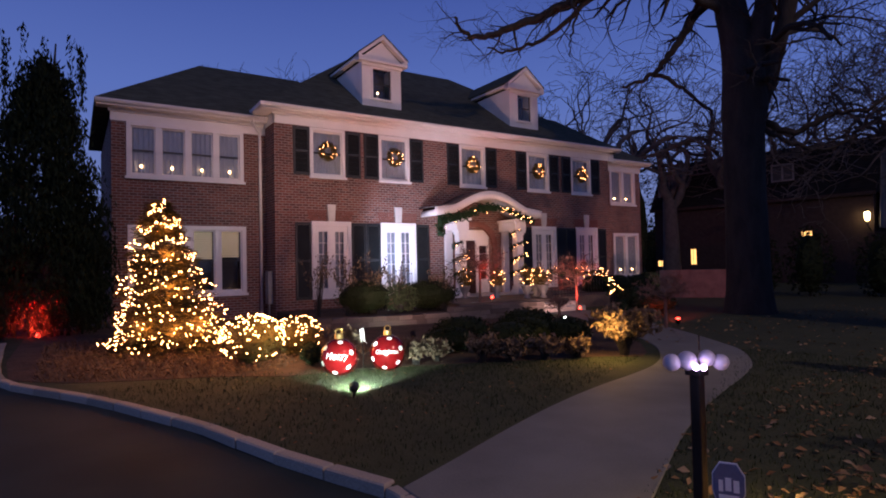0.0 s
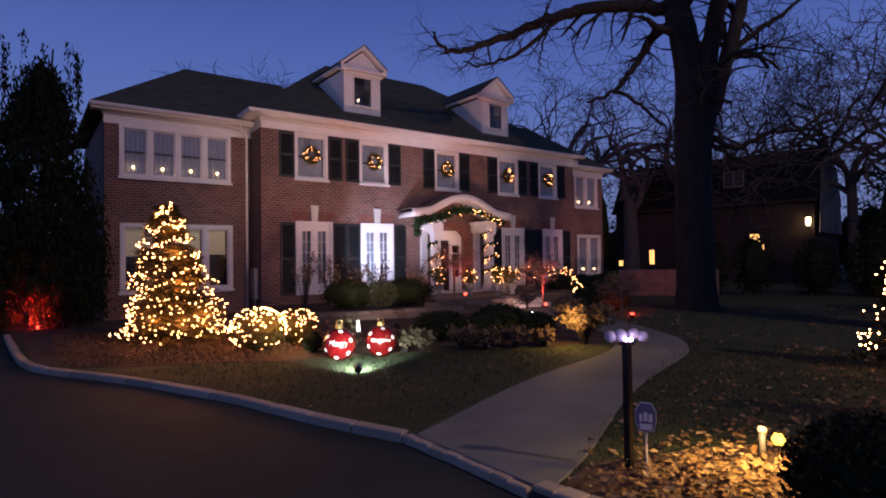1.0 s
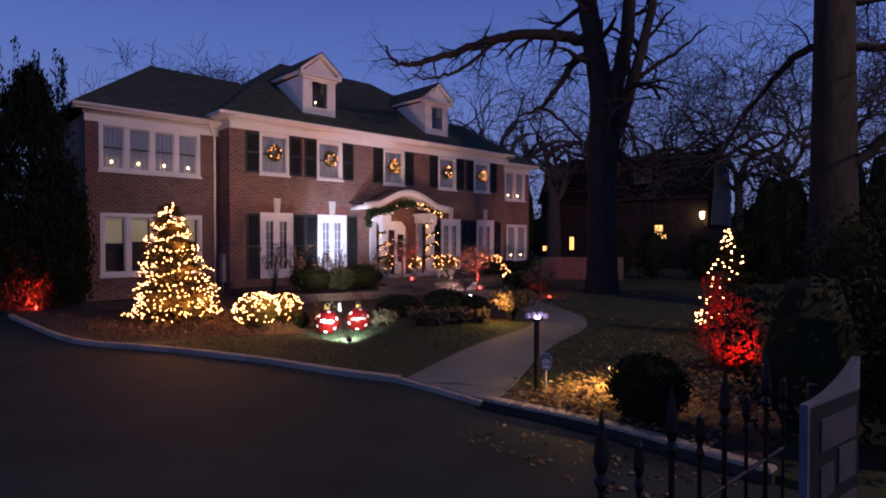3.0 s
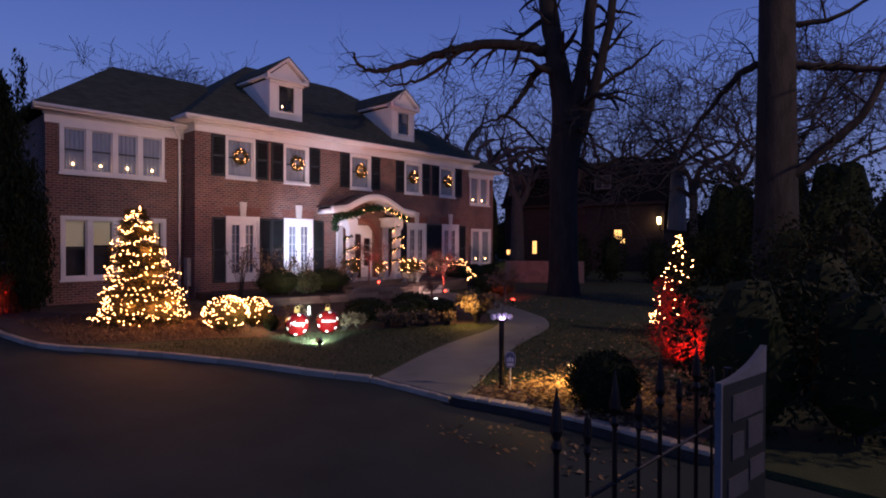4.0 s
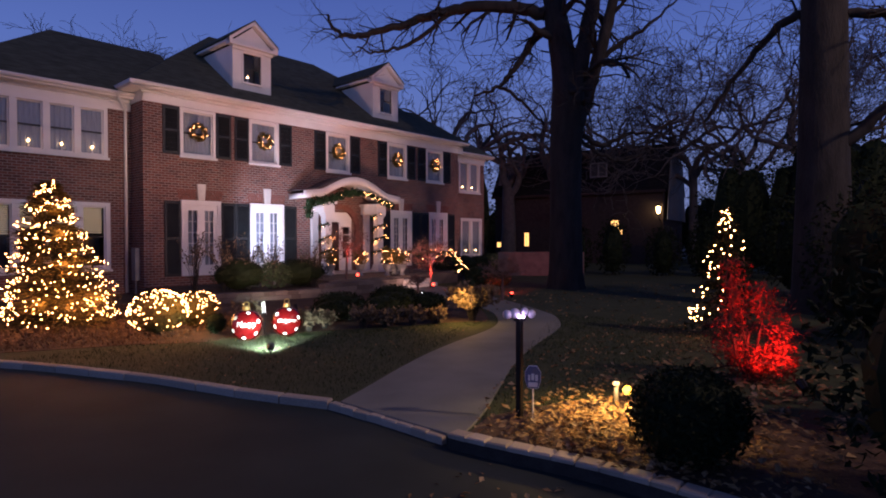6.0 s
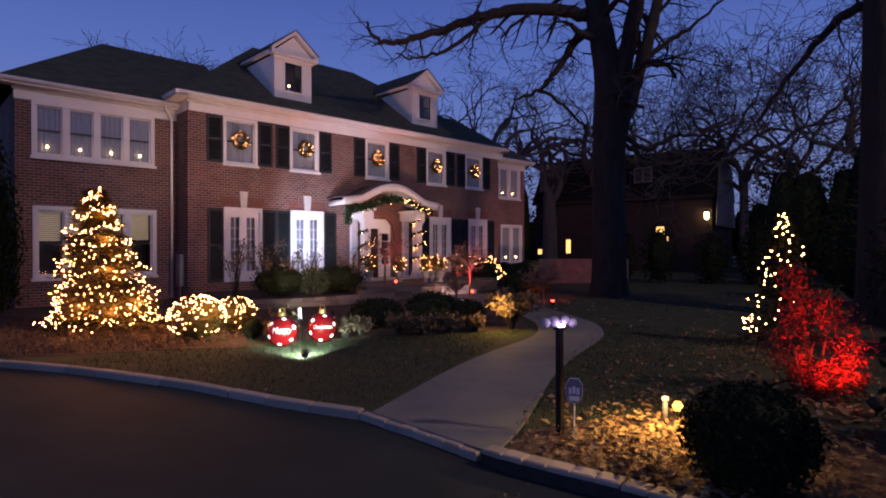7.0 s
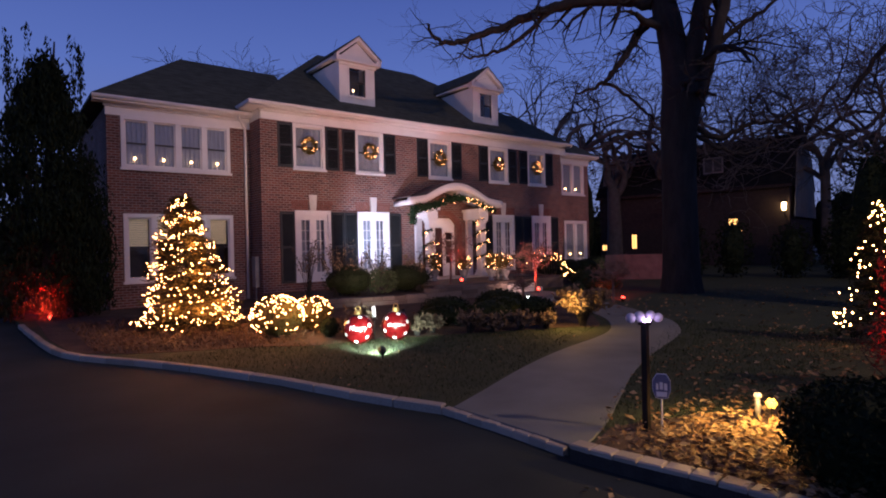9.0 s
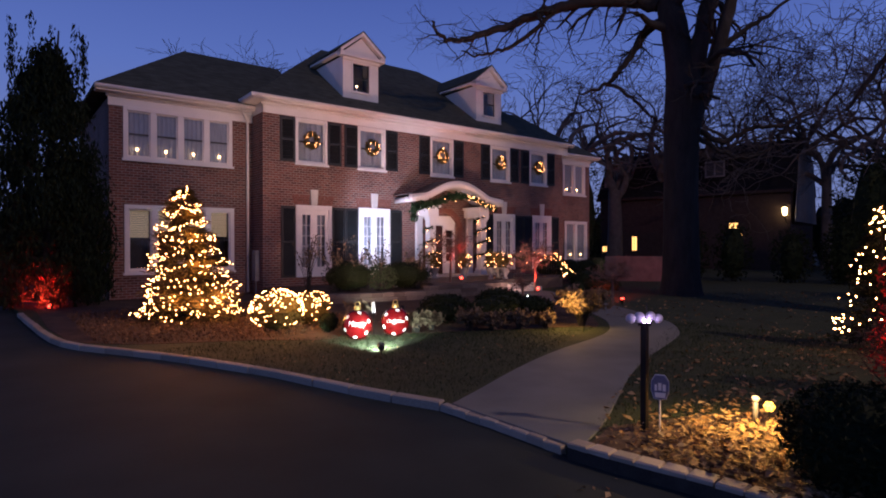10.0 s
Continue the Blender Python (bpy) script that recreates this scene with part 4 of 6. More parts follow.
# ---- leafy things ----
def leaf_shell(m, rnd, c, rx, ry, rz, count, size, inner=0.75, flat=0.0):
    for _ in range(count):
        d = rand_dir(rnd)
        k = rnd.uniform(inner, 1.04)
        p = Vector((c[0] + d.x * rx * k, c[1] + d.y * ry * k, c[2] + d.z * rz * k))
        a = rand_dir(rnd) * size * rnd.uniform(0.7, 1.3)
        b = a.cross(rand_dir(rnd))
        if b.length < 1e-6:
            continue
        m.leaf(p, a, b.normalized() * size * 0.45)


def shrub(name, at, rx, ry, h, mat, label, category, seed, count=1500, size=0.035, group="", core=True, clumps=7):
    """A clipped or loose shrub: dark inner twigs and many small leaves over lumpy clumps."""
    rnd = random.Random(seed)
    x, y, z = at
    t = thing(name, at, label, category, group)
    st = Mesh()
    for k in range(7):
        a = rnd.uniform(0, 6.28)
        st.tube([(x, y, z - 0.05), (x + math.cos(a) * rx * 0.35, y + math.sin(a) * ry * 0.35, z + h * 0.5), (x + math.cos(a) * rx * 0.6, y + math.sin(a) * ry * 0.6, z + h * 0.8)], [0.02, 0.014, 0.006], 5)
    part("stem", st, BARK, t)
    lm = Mesh()
    cz = z + h * 0.5
    if core:
        lm.ball((x, y, cz), 1.0, 12, 8, (rx * 0.86, ry * 0.86, h * 0.46), 0.06, rnd)
    leaf_shell(lm, rnd, (x, y, cz), rx, ry, h * 0.5, count // 2, size, 0.8)
    for k in range(clumps):
        d = rand_dir(rnd)
        leaf_shell(lm, rnd, (x + d.x * rx * 0.62, y + d.y * ry * 0.62, cz + abs(d.z) * h * 0.28), rx * 0.45, ry * 0.45, h * 0.26, count // (2 * clumps), size, 0.6)
    tagged(part("foliage", lm, mat, t), kind="stuff")
    return t


def bulbs_on(m, pts, r):
    for p in pts:
        m.ball(p, r, 6, 4)


def lit_tree():
    """A fir wound with warm lights."""
    rnd = random.Random(4)
    bx, by, z0, z1, R = -2.93, -5.72, 0.46, 3.38, 1.04
    t = thing("christmas_tree", (bx, by, z0), "full fir tree wound with warm white lights before the house", "christmas tree")
    part("trunk", Mesh().tube([(bx, by, z0 - 0.1), (bx - 0.07, by + 0.05, z0 + 1.5), (bx - 0.14, by + 0.09, z1 - 0.1)], [0.09, 0.06, 0.012], 8), BARK, t)
    needles, limbs = Mesh(), Mesh()
    tips = []
    def reach(z, a):
        u = (z - z0) / (z1 - z0)
        lump = 1 + (0.10 if u > 0.12 else 0.03) * math.sin(3 * a + 7 * u) + 0.07 * math.sin(5 * a - 19 * u) + 0.06 * math.sin(31 * u)
        return R * max(0.0, 1 - u) ** 0.68 * lump + 0.04
    for k in range(430):
        z = z0 + 0.10 + (z1 - z0 - 0.14) * rnd.random() ** 1.2
        a = rnd.uniform(0, 6.283)
        rr = reach(z, a) * rnd.uniform(0.80, 1.08)
        d = Vector((math.cos(a), math.sin(a), 0))
        p0 = Vector((bx, by, z + 0.03))
        p1 = p0 + d * rr + Vector((0, 0, -0.12 * rr))
        limbs.tube([p0, (p0 + p1) / 2 + Vector((0, 0, 0.04)), p1], [0.014, 0.010, 0.004], 4, False)
        nn = int(12 + 30 * rr)
        for j in range(nn):
            s = 0.25 + 0.75 * (j + rnd.random()) / nn
            q = p0.lerp(p1, s) + rand_dir(rnd) * 0.05
            side = d.cross(Vector((0, 0, 1))) * rnd.choice((-1, 1))
            v = (d * 0.55 + side * rnd.uniform(0.3, 1.0) + Vector((0, 0, rnd.uniform(-0.2, 0.3)))).normalized() * rnd.uniform(0.06, 0.12)
            needles.leaf(q + v, v, Vector((0, 0, 1)).cross(v).normalized() * 0.020)

    def leaned(p):
        """The top leans a little towards the drive."""
        u = (p[2] - z0) / (z1 - z0)
        return (p[0] - 0.15 * u, p[1] + 0.10 * u, p[2])
    limbs.v, needles.v = [leaned(p) for p in limbs.v], [leaned(p) for p in needles.v]
    part("limb", limbs, BARK, t)
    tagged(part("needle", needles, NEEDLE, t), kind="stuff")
    # strings of lights laid in sagging rounds
    pts = []
    turns, count = 13, 700
    for k in range(count):
        s = k / count
        zz = z0 + 0.18 + (z1 - z0 - 0.22) * s ** 1.35
        a = 2 * math.pi * turns * (s ** 0.75) + rnd.uniform(-0.12, 0.12)
        rr = reach(zz, a) * rnd.uniform(0.84, 1.06)
        pts.append((bx + rr * math.cos(a), by + rr * math.sin(a), zz + rnd.gauss(0, 0.035) + 0.055 * math.sin(6.3 * a + 3 * math.sin(a))))
    pts = [leaned(p) for p in pts]
    wire = Mesh().tube(pts, [0.004] * len(pts), 3, False)
    ls = part("light_string", wire, NEEDLE, t, "strings of warm white lights")
    bm = Mesh()
    bulbs_on(bm, pts, 0.0112)
    tagged(part("bulb", bm, BULB, ls), kind="stuff")


def lit_bush(at, rx, h, seed, count):
    rnd = random.Random(seed)
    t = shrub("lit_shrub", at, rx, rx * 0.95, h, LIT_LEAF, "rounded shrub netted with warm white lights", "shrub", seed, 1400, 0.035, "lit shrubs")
    pts = []
    for k in range(count):
        d = rand_dir(rnd)
        d.z = abs(d.z) if rnd.random() < 0.62 else d.z * 0.8
        pts.append((at[0] + d.x * rx * 1.04, at[1] + d.y * rx, at[2] + h * 0.5 + d.z * h * 0.53))
    bm = Mesh()
    bulbs_on(bm, pts, 0.0100)
    tagged(part("bulb", bm, BULB, t, "net of warm white lights"), kind="stuff")


lit_tree()
lit_bush((-2.03, -8.30, 0.46), 0.50, 0.80, 31, 230)
lit_bush((-1.15, -7.95, 0.46), 0.44, 0.70, 32, 130)
shrub("boxwood_ball", (-1.28, -9.02, 0.46), 0.2, 0.2, 0.38, DARK_LEAF, "small dark clipped boxwood ball in the bed", "shrub", 33, 600, 0.025)
shrub("boxwood_hedge", (2.45, -3.0, 0.68), 0.85, 0.75, 0.95, DARK_LEAF, "dark rounded boxwood behind the stone wall", "shrub", 34, 2200, 0.035, "boxwoods on the terrace bed")
shrub("boxwood_hedge", (4.50, -3.15, 0.70), 1.0, 0.75, 0.90, DARK_LEAF, "dark rounded boxwood behind the stone wall", "shrub", 35, 2400, 0.035, "boxwoods on the terrace bed")
shrub("pale_shrub", (3.40, -3.42, 0.68), 0.55, 0.4, 0.85, PALE_LEAF, "pale grey-green leafy shrub between dark boxwoods", "shrub", 36, 1300, 0.05, core=False)
shrub("yew_ball", (-1.84, -17.72, 0.46), 0.44, 0.44, 0.74, DARK_LEAF, "dark clipped round yew beside the leaf bed", "shrub", 37, 5200, 0.028, "", True, 16)

# ---- neighbouring house and boundary ----
LAMPLIT = glow("warm_glow_pane", (1.0, 0.52, 0.16), 1.6)


def neighbour():
    h = thing("house", (36.0, 3.0, 0.4), "dark neighbouring house with steep gambrel roof and pale gable", "house")
    # its long front runs away behind the oak; the gable end faces the lawn
    ax, ay = Vector((31.3, 8.9, 0)), Vector((33.7, -3.9, 0))
    d = (ay - ax).normalized()
    nrm = Vector((-d.y, d.x, 0))
    if nrm.x < 0:
        nrm = -nrm

    def P(s, t, z):
        q = ax + d * s + nrm * t
        return (q.x, q.y, z)
    L = (ay - ax).length
    W = 8.0
    body = Mesh().add([P(0, 0, 0.3), P(L, 0, 0.3), P(L, W, 0.3), P(0, W, 0.3), P(0, 0, 5.7), P(L, 0, 5.7), P(L, W, 5.7), P(0, W, 5.7)],
                      [(0, 1, 5, 4), (1, 2, 6, 5), (2, 3, 7, 6), (3, 0, 4, 7)])
    part("wall", body, DIMMED_BRICK, h)
    prof = [(-0.3, 5.6), (1.2, 8.0), (W / 2, 9.5), (W - 1.2, 8.0), (W + 0.3, 5.6)]
    r = Mesh()
    n = len(prof)
    r.add([P(-0.2, t, z) for t, z in prof] + [P(L + 0.2, t, z) for t, z in prof], [(i, i + 1, n + i + 1, n + i) for i in range(n - 1)] + [tuple(range(n - 1, -1, -1)), tuple(range(n, 2 * n))])
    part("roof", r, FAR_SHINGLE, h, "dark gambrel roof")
    part("gable", Mesh().add([P(L + 0.21, t, z) for t, z in [(0.1, 3.6), (1.3, 7.8), (W / 2, 9.3), (W - 1.3, 7.8), (W - 0.1, 3.6)]] + [P(L + 0.26, t, z) for t, z in [(0.1, 3.6), (1.3, 7.8), (W / 2, 9.3), (W - 1.3, 7.8), (W - 0.1, 3.6)]],
                             [(5, 6, 7, 8, 9), (0, 1, 6, 5), (1, 2, 7, 6), (2, 3, 8, 7), (3, 4, 9, 8)]), STUCCO, h, "pale stucco gable")
    # shed dormers with pale window frames, eave board darkened like the wall
    for s in (0.3, 7.6):
        dm = part("dormer", Mesh().add([P(s, 0.1, 6.6), P(s + 1.7, 0.1, 6.6), P(s + 1.7, 0.1, 8.2), P(s, 0.1, 8.2), P(s, 2.4, 6.6), P(s + 1.7, 2.4, 6.6), P(s + 1.7, 2.4, 8.5), P(s, 2.4, 8.5)],
                                       [(0, 1, 2, 3), (1, 5, 6, 2), (4, 0, 3, 7), (3, 2, 6, 7)]), STUCCO if s < 3 else FAR_SHINGLE, h)
        fr = Mesh()
        for a, b, z0, z1 in ((0.2, 0.3, 6.8, 7.9), (0.8, 0.9, 6.8, 7.9), (1.4, 1.5, 6.8, 7.9), (0.3, 1.4, 6.8, 6.9), (0.3, 1.4, 7.8, 7.9)):
            fr.add([P(s + a, 0.04, z0), P(s + b, 0.04, z0), P(s + b, 0.04, z1), P(s + a, 0.04, z1), P(s + a, 0.1, z0), P(s + b, 0.1, z0), P(s + b, 0.1, z1), P(s + a, 0.1, z1)],
                   [(0, 1, 2, 3), (0, 4, 5, 1), (1, 5, 6, 2), (2, 6, 7, 3), (3, 7, 4, 0)])
        part("window_frame", fr, STUCCO, dm)
        part("pane", Mesh().add([P(s + 0.3, 0.07, 6.9), P(s + 1.4, 0.07, 6.9), P(s + 1.4, 0.07, 7.8), P(s + 0.3, 0.07, 7.8)], [(0, 1, 2, 3)]), DARK_ROOM, dm)
    part("eave_board", Mesh().add([P(-0.2, -0.32, 5.5), P(L + 0.2, -0.32, 5.5), P(L + 0.2, -0.32, 5.68), P(-0.2, -0.32, 5.68), P(-0.2, -0.1, 5.5), P(L + 0.2, -0.1, 5.5)], [(0, 1, 2, 3), (0, 4, 5, 1)]), DIMMED_BRICK, h)
    # small lamplit windows low in the front; the last two stand in for orange-lit foliage
    for s, w, z0, z1 in ((0.2, 0.5, 1.6, 2.0), (2.6, 0.35, 1.7, 2.75), (9.4, 0.55, 2.9, 3.6), (9.9, 0.3, 2.6, 2.9)):
        win = part("window", Mesh().add([P(s, -0.02, z0), P(s + w, -0.02, z0), P(s + w, -0.02, z1), P(s, -0.02, z1)], [(0, 1, 2, 3)]), LAMPLIT, h, "small warm glowing pane")
        part("bar", Mesh().add([P(s + w / 2 - 0.02, -0.05, z0), P(s + w / 2 + 0.02, -0.05, z0), P(s + w / 2 + 0.02, -0.05, z1), P(s + w / 2 - 0.02, -0.05, z1), P(s + w / 2 - 0.02, -0.02, z0), P(s + w / 2 + 0.02, -0.02, z0)],
                               [(0, 1, 2, 3), (0, 4, 5, 1)]), BLACK_WOOD, win)


neighbour()
wl = thing("wall_lantern", (33.2, -3.75, 3.4), "bright wall lantern on the neighbouring house", "lantern")
part("glass", Mesh().lathe([(0.08, 0.0), (0.13, 0.12), (0.15, 0.46), (0.07, 0.50)], (33.2, -3.75, 4.0), 8), LANTERN_LENS, wl)
part("cap", Mesh().lathe([(0.18, 0.0), (0.13, 0.10), (0.03, 0.18)], (33.2, -3.75, 4.505), 8), IRON, wl)
part("bracket", Mesh().tube([(33.2, -3.75, 3.998), (33.25, -3.75, 3.7), (33.75, -3.75, 3.4)], [0.04, 0.04, 0.04], 6), IRON, wl)

WALL_ROSE = surface("rose_stone", (0.10, 0.075, 0.07), (0.18, 0.14, 0.13), 3, 40, 0.9, 0.3)
bw = Mesh()
bw.add([(16.3, -2.5, 0.3), (18.6, -5.9, 0.3), (18.6, -5.9, 1.6), (16.3, -2.5, 1.6), (16.5, -2.4, 0.3), (18.8, -5.8, 0.3), (18.8, -5.8, 1.6), (16.5, -2.4, 1.6)],
       [(0, 1, 2, 3), (4, 7, 6, 5), (3, 2, 6, 7), (0, 3, 7, 4), (1, 5, 6, 2)])
structure("wall_garden", bw, WALL_ROSE, "low rose-grey garden wall beside the house", "wall", 0.02)


def hedge(name, pts, h, seed, label, per=420, wide=0.9, mat=None, size=0.09):
    rnd = random.Random(seed)
    t = thing(name, (*pts[0], 0.4), label, "hedge")
    lm, st = Mesh(), Mesh()
    for i in range(len(pts) - 1):
        a, b = Vector((*pts[i], 0.4)), Vector((*pts[i + 1], 0.4))
        n = max(1, int((b - a).length / 1.1))
        for k in range(n):
            c = a.lerp(b, (k + rnd.random()) / n)
            hh = h * rnd.uniform(0.72, 1.12)
            st.tube([(c.x, c.y, 0.3), (c.x, c.y, 0.4 + hh * 0.8)], [0.06, 0.02], 5)
            lm.ball((c.x, c.y, 0.4 + hh * 0.48), 1.0, 8, 6, (wide * 0.55, wide * 0.55, hh * 0.42), 0.12, rnd)
            leaf_shell(lm, rnd, (c.x, c.y, 0.4 + hh * 0.5), wide, wide, hh * 0.52, int(per * 1.8), size, 0.7)
    tagged(part("stem", st, BARK, t), kind="stuff")
    tagged(part("foliage", lm, mat or DARK_LEAF, t), kind="stuff")


hedge("evergreen_hedge", [(19.3, -4.6), (20.8, -7.5), (21.8, -10.5), (21.5, -14.0)], 2.9, 51, "tall dark evergreen hedge before the neighbouring house")
hedge("evergreen_hedge", [(14.5, -14.6), (13.5, -16.8), (12.0, -19.0), (10.5, -22.0)], 4.2, 52, "tall dark evergreen hedge along the boundary", 420, 1.2)
hedge("evergreen_hedge", [(9.5, -19.2), (7.5, -20.5), (5.5, -22.0)], 3.6, 53, "tall dark evergreen hedge along the boundary", 420, 1.2)
hedge("evergreen_hedge", [(6.4, -17.4), (5.9, -18.5), (5.0, -19.8), (3.6, -21.2)], 3.4, 58, "tall dark yew hedge behind the red-lit maple", 700, 1.0, None, 0.06)
hedge("evergreen_hedge", [(-1.5, -19.0), (-1.0, -19.9), (-0.9, -21.2), (-1.2, -23.0)], 1.75, 59, "dark yews inside the iron fence", 500, 0.8, None, 0.05)
hedge("evergreen_hedge", [(0.7, -19.0), (0.6, -20.2), (0.2, -21.4), (-0.1, -22.8)], 2.3, 64, "dark yews inside the iron fence", 620, 0.85, None, 0.05)
hedge("evergreen_hedge", [(25.5, -10.2), (25.0, -13.5), (23.5, -17.0)], 6.4, 60, "tall dark conifers beyond the lawn", 520, 1.7, None, 0.11)
hedge("evergreen_hedge", [(20.5, 4.2), (20.6, 2.2), (21.3, 0.6)], 6.9, 54, "dark evergreens between the two houses", 400, 1.1)
hedge("evergreen_hedge", [(-12.5, 12.0), (-9.0, 14.0), (-5.0, 14.0)], 3.2, 55, "dark hedge beyond the driveway", 350, 1.2)
hedge("distant_woods", [(44.0, 20.0), (47.0, 5.0), (47.0, -10.0), (42.0, -26.0), (32.0, -36.0)], 5.5, 56, "dark distant tree line behind the houses", 160, 2.0, None, 0.2)
hedge("distant_woods", [(-40.0, 30.0), (-25.0, 34.0), (-8.0, 36.0), (20.0, 38.0), (44.0, 24.0)], 5.0, 57, "dark distant tree line behind the houses", 90, 2.2, None, 0.2)


def cypress():
    """The tall ragged evergreen at the house corner."""
    rnd = random.Random(61)
    x, y, z0, h = -5.12, 0.45, 0.4, 7.2
    t = thing("evergreen_tree", (x, y, z0), "tall dark ragged arborvitae at the house corner", "tree")
    st, lm = Mesh(), Mesh()
    st.tube([(x, y, 0.3), (x, y, 4), (x + 0.25, y, 8.2)], [0.2, 0.12, 0.02], 8)
    for k in range(560):
        u = rnd.random()
        z = z0 + 0.3 + (h - 0.6) * u ** 1.15
        rr = (1.36 * (1 - (u ** 1.15) ** 3.2)) * rnd.uniform(0.5, 1.06) + 0.06
        a = rnd.uniform(0, 6.283)
        c = Vector((x + rr * math.cos(a) * 1.0, y + rr * math.sin(a), z))
        st.tube([(x, y, z - 0.2), tuple(c)], [0.02, 0.008], 3, False)
        for j in range(42):
            p = c + Vector((rnd.gauss(0, 0.14), rnd.gauss(0, 0.14), rnd.gauss(0.05, 0.22)))
            v = Vector((rnd.gauss(0, 0.4), rnd.gauss(0, 0.4), 1)).normalized() * rnd.uniform(0.06, 0.14)
            lm.leaf(p, v, v.cross(rand_dir(rnd)).normalized() * 0.03)
    for k in range(14):
        a, hh = rnd.uniform(0, 6.28), rnd.uniform(7.2, 8.6)
        tip = Vector((x + 0.85 * math.cos(a), y + 0.85 * math.sin(a), hh))
        for j in range(60):
            p = tip + Vector((rnd.gauss(0, 0.05), rnd.gauss(0, 0.05), -rnd.random() * 1.6))
            v = Vector((rnd.gauss(0, 0.35), rnd.gauss(0, 0.35), 1)).normalized() * rnd.uniform(0.05, 0.11)
            lm.leaf(p, v, v.cross(rand_dir(rnd)).normalized() * 0.025)
    part("trunk", st, BARK, t)
    tagged(part("foliage", lm, DARK_LEAF, t), kind="stuff")


cypress()


def spray(name, at, h, spread, count, mat, label, category, seed, leaf=0.05, leaves=14, stem=0.008, group=""):
    """A loose shrub of thin stems with leaves or flower heads near the tips."""
    rnd = random.Random(seed)
    t = thing(name, at, label, category, group)
    st, lm = Mesh(), Mesh()
    x, y, z = at
    for k in range(count):
        a = rnd.uniform(0, 6.283)
        s = spread * rnd.uniform(0.3, 1.0)
        hh = h * rnd.uniform(0.65, 1.05)
        p1 = Vector((x + s * 0.35 * math.cos(a), y + s * 0.35 * math.sin(a), z + hh * 0.55))
        p2 = Vector((x + s * math.cos(a), y + s * math.sin(a), z + hh))
        st.tube([(x + rnd.uniform(-.06, .06), y + rnd.uniform(-.06, .06), z - 0.05), p1, p2], [stem, stem * 0.8, stem * 0.4], 4, False)
        for j in range(leaves):
            p = p1.lerp(p2, rnd.uniform(0.25, 1.05)) + rand_dir(rnd) * rnd.uniform(0, 0.11)
            v = rand_dir(rnd) * leaf * rnd.uniform(0.6, 1.3)
            lm.leaf(p, v, v.cross(rand_dir(rnd)).normalized() * leaf * 0.45)
    part("stem", st, BARK, t)
    tagged(part("foliage", lm, mat, t), kind="stuff")
    return t


# red-lit shrub by the drive, tan shrubs in the bed, twiggy shrubs before the french doors
spray("red_shrub", (-5.15, -0.1, 0.42), 1.15, 0.7, 60, MAPLE, "reddish shrub lit by a red spotlight", "shrub", 71, 0.07, 26)
for k, (x, y, s, hh) in enumerate(((0.05, -10.05, 0.30, 0.34), (0.45, -10.0, 0.26, 0.30), (0.95, -10.55, 0.34, 0.40), (1.35, -10.75, 0.26, 0.30), (1.9, -11.0, 0.30, 0.32), (2.4, -11.2, 0.24, 0.28))):
    spray("hydrangea", (x, y, 0.46), hh, s, 26, TAN_LEAF, "dried tan hydrangea at the lawn edge", "shrub", 80 + k, 0.055, 20, group="dried hydrangeas along the lawn")
spray("warm_shrub", (3.2, -11.5, 0.46), 0.72, 0.60, 95, TAN_LEAF, "dry golden shrub glowing in warm lamplight", "shrub", 90, 0.06, 22)
spray("grass_clump", (-0.95, -9.55, 0.46), 0.56, 0.26, 70, TAN_LEAF, "pale dried grass clump behind the ornaments", "ornamental grass", 91, 0.05, 6, 0.006)
for k, (x, y, hh, s) in enumerate(((1.1, -2.9, 1.75, 0.5), (1.9, -3.1, 1.6, 0.6), (2.6, -3.2, 1.7, 0.6), (3.2, -3.5, 1.55, 0.5), (4.7, -3.6, 1.4, 0.5))):
    spray("tall_shrub", (x, y, 0.62), hh, s, 22, TAN_LEAF, "tall twiggy shrub with sparse pale leaves before the doors", "shrub", 100 + k, 0.05, 9, 0.010, "twiggy shrubs before the french doors")
for k, (x, y, hh, r) in enumerate(((1.9, -10.1, 0.55, 0.55), (2.7, -9.6, 0.55, 0.6), (3.4, -9.9, 0.5, 0.55), (3.6, -8.6, 0.6, 0.6), (1.2, -9.3, 0.45, 0.5), (2.2, -8.2, 0.5, 0.6))):
    shrub("dark_shrub", (x, y, 0.46), r, r, hh, DARK_LEAF, "low dark shrub in the garden bed", "shrub", 120 + k, 1000, 0.04, "dark shrubs in the bed")
shrub("conifer", (4.41, -10.45, 0.46), 0.2, 0.2, 0.84, DARK_LEAF, "narrow dark dwarf conifer beside the walk", "shrub", 126, 900, 0.03)
for k, (x, y, r, hh) in enumerate(((13.0, -2.0, 0.8, 0.9), (14.4, -1.9, 0.8, 0.85), (15.8, -1.7, 0.8, 0.8), (17.3, -1.2, 0.9, 0.9), (18.8, -0.9, 0.9, 0.95))):
    shrub("foundation_shrub", (x, y, 0.64), r, 0.6, hh, DARK_LEAF, "dark clipped shrub along the house front", "shrub", 130 + k, 1000, 0.04, "foundation shrubs")
shrub("rear_shrub", (9.6, -7.2, 0.46), 0.8, 0.6, 0.6, DARK_LEAF, "low dark shrub behind the front walk", "shrub", 140, 900, 0.04)
shrub("rear_shrub", (11.0, -5.6, 0.46), 0.9, 0.7, 0.75, DARK_LEAF, "low dark shrub behind the front walk", "shrub", 141, 900, 0.04)

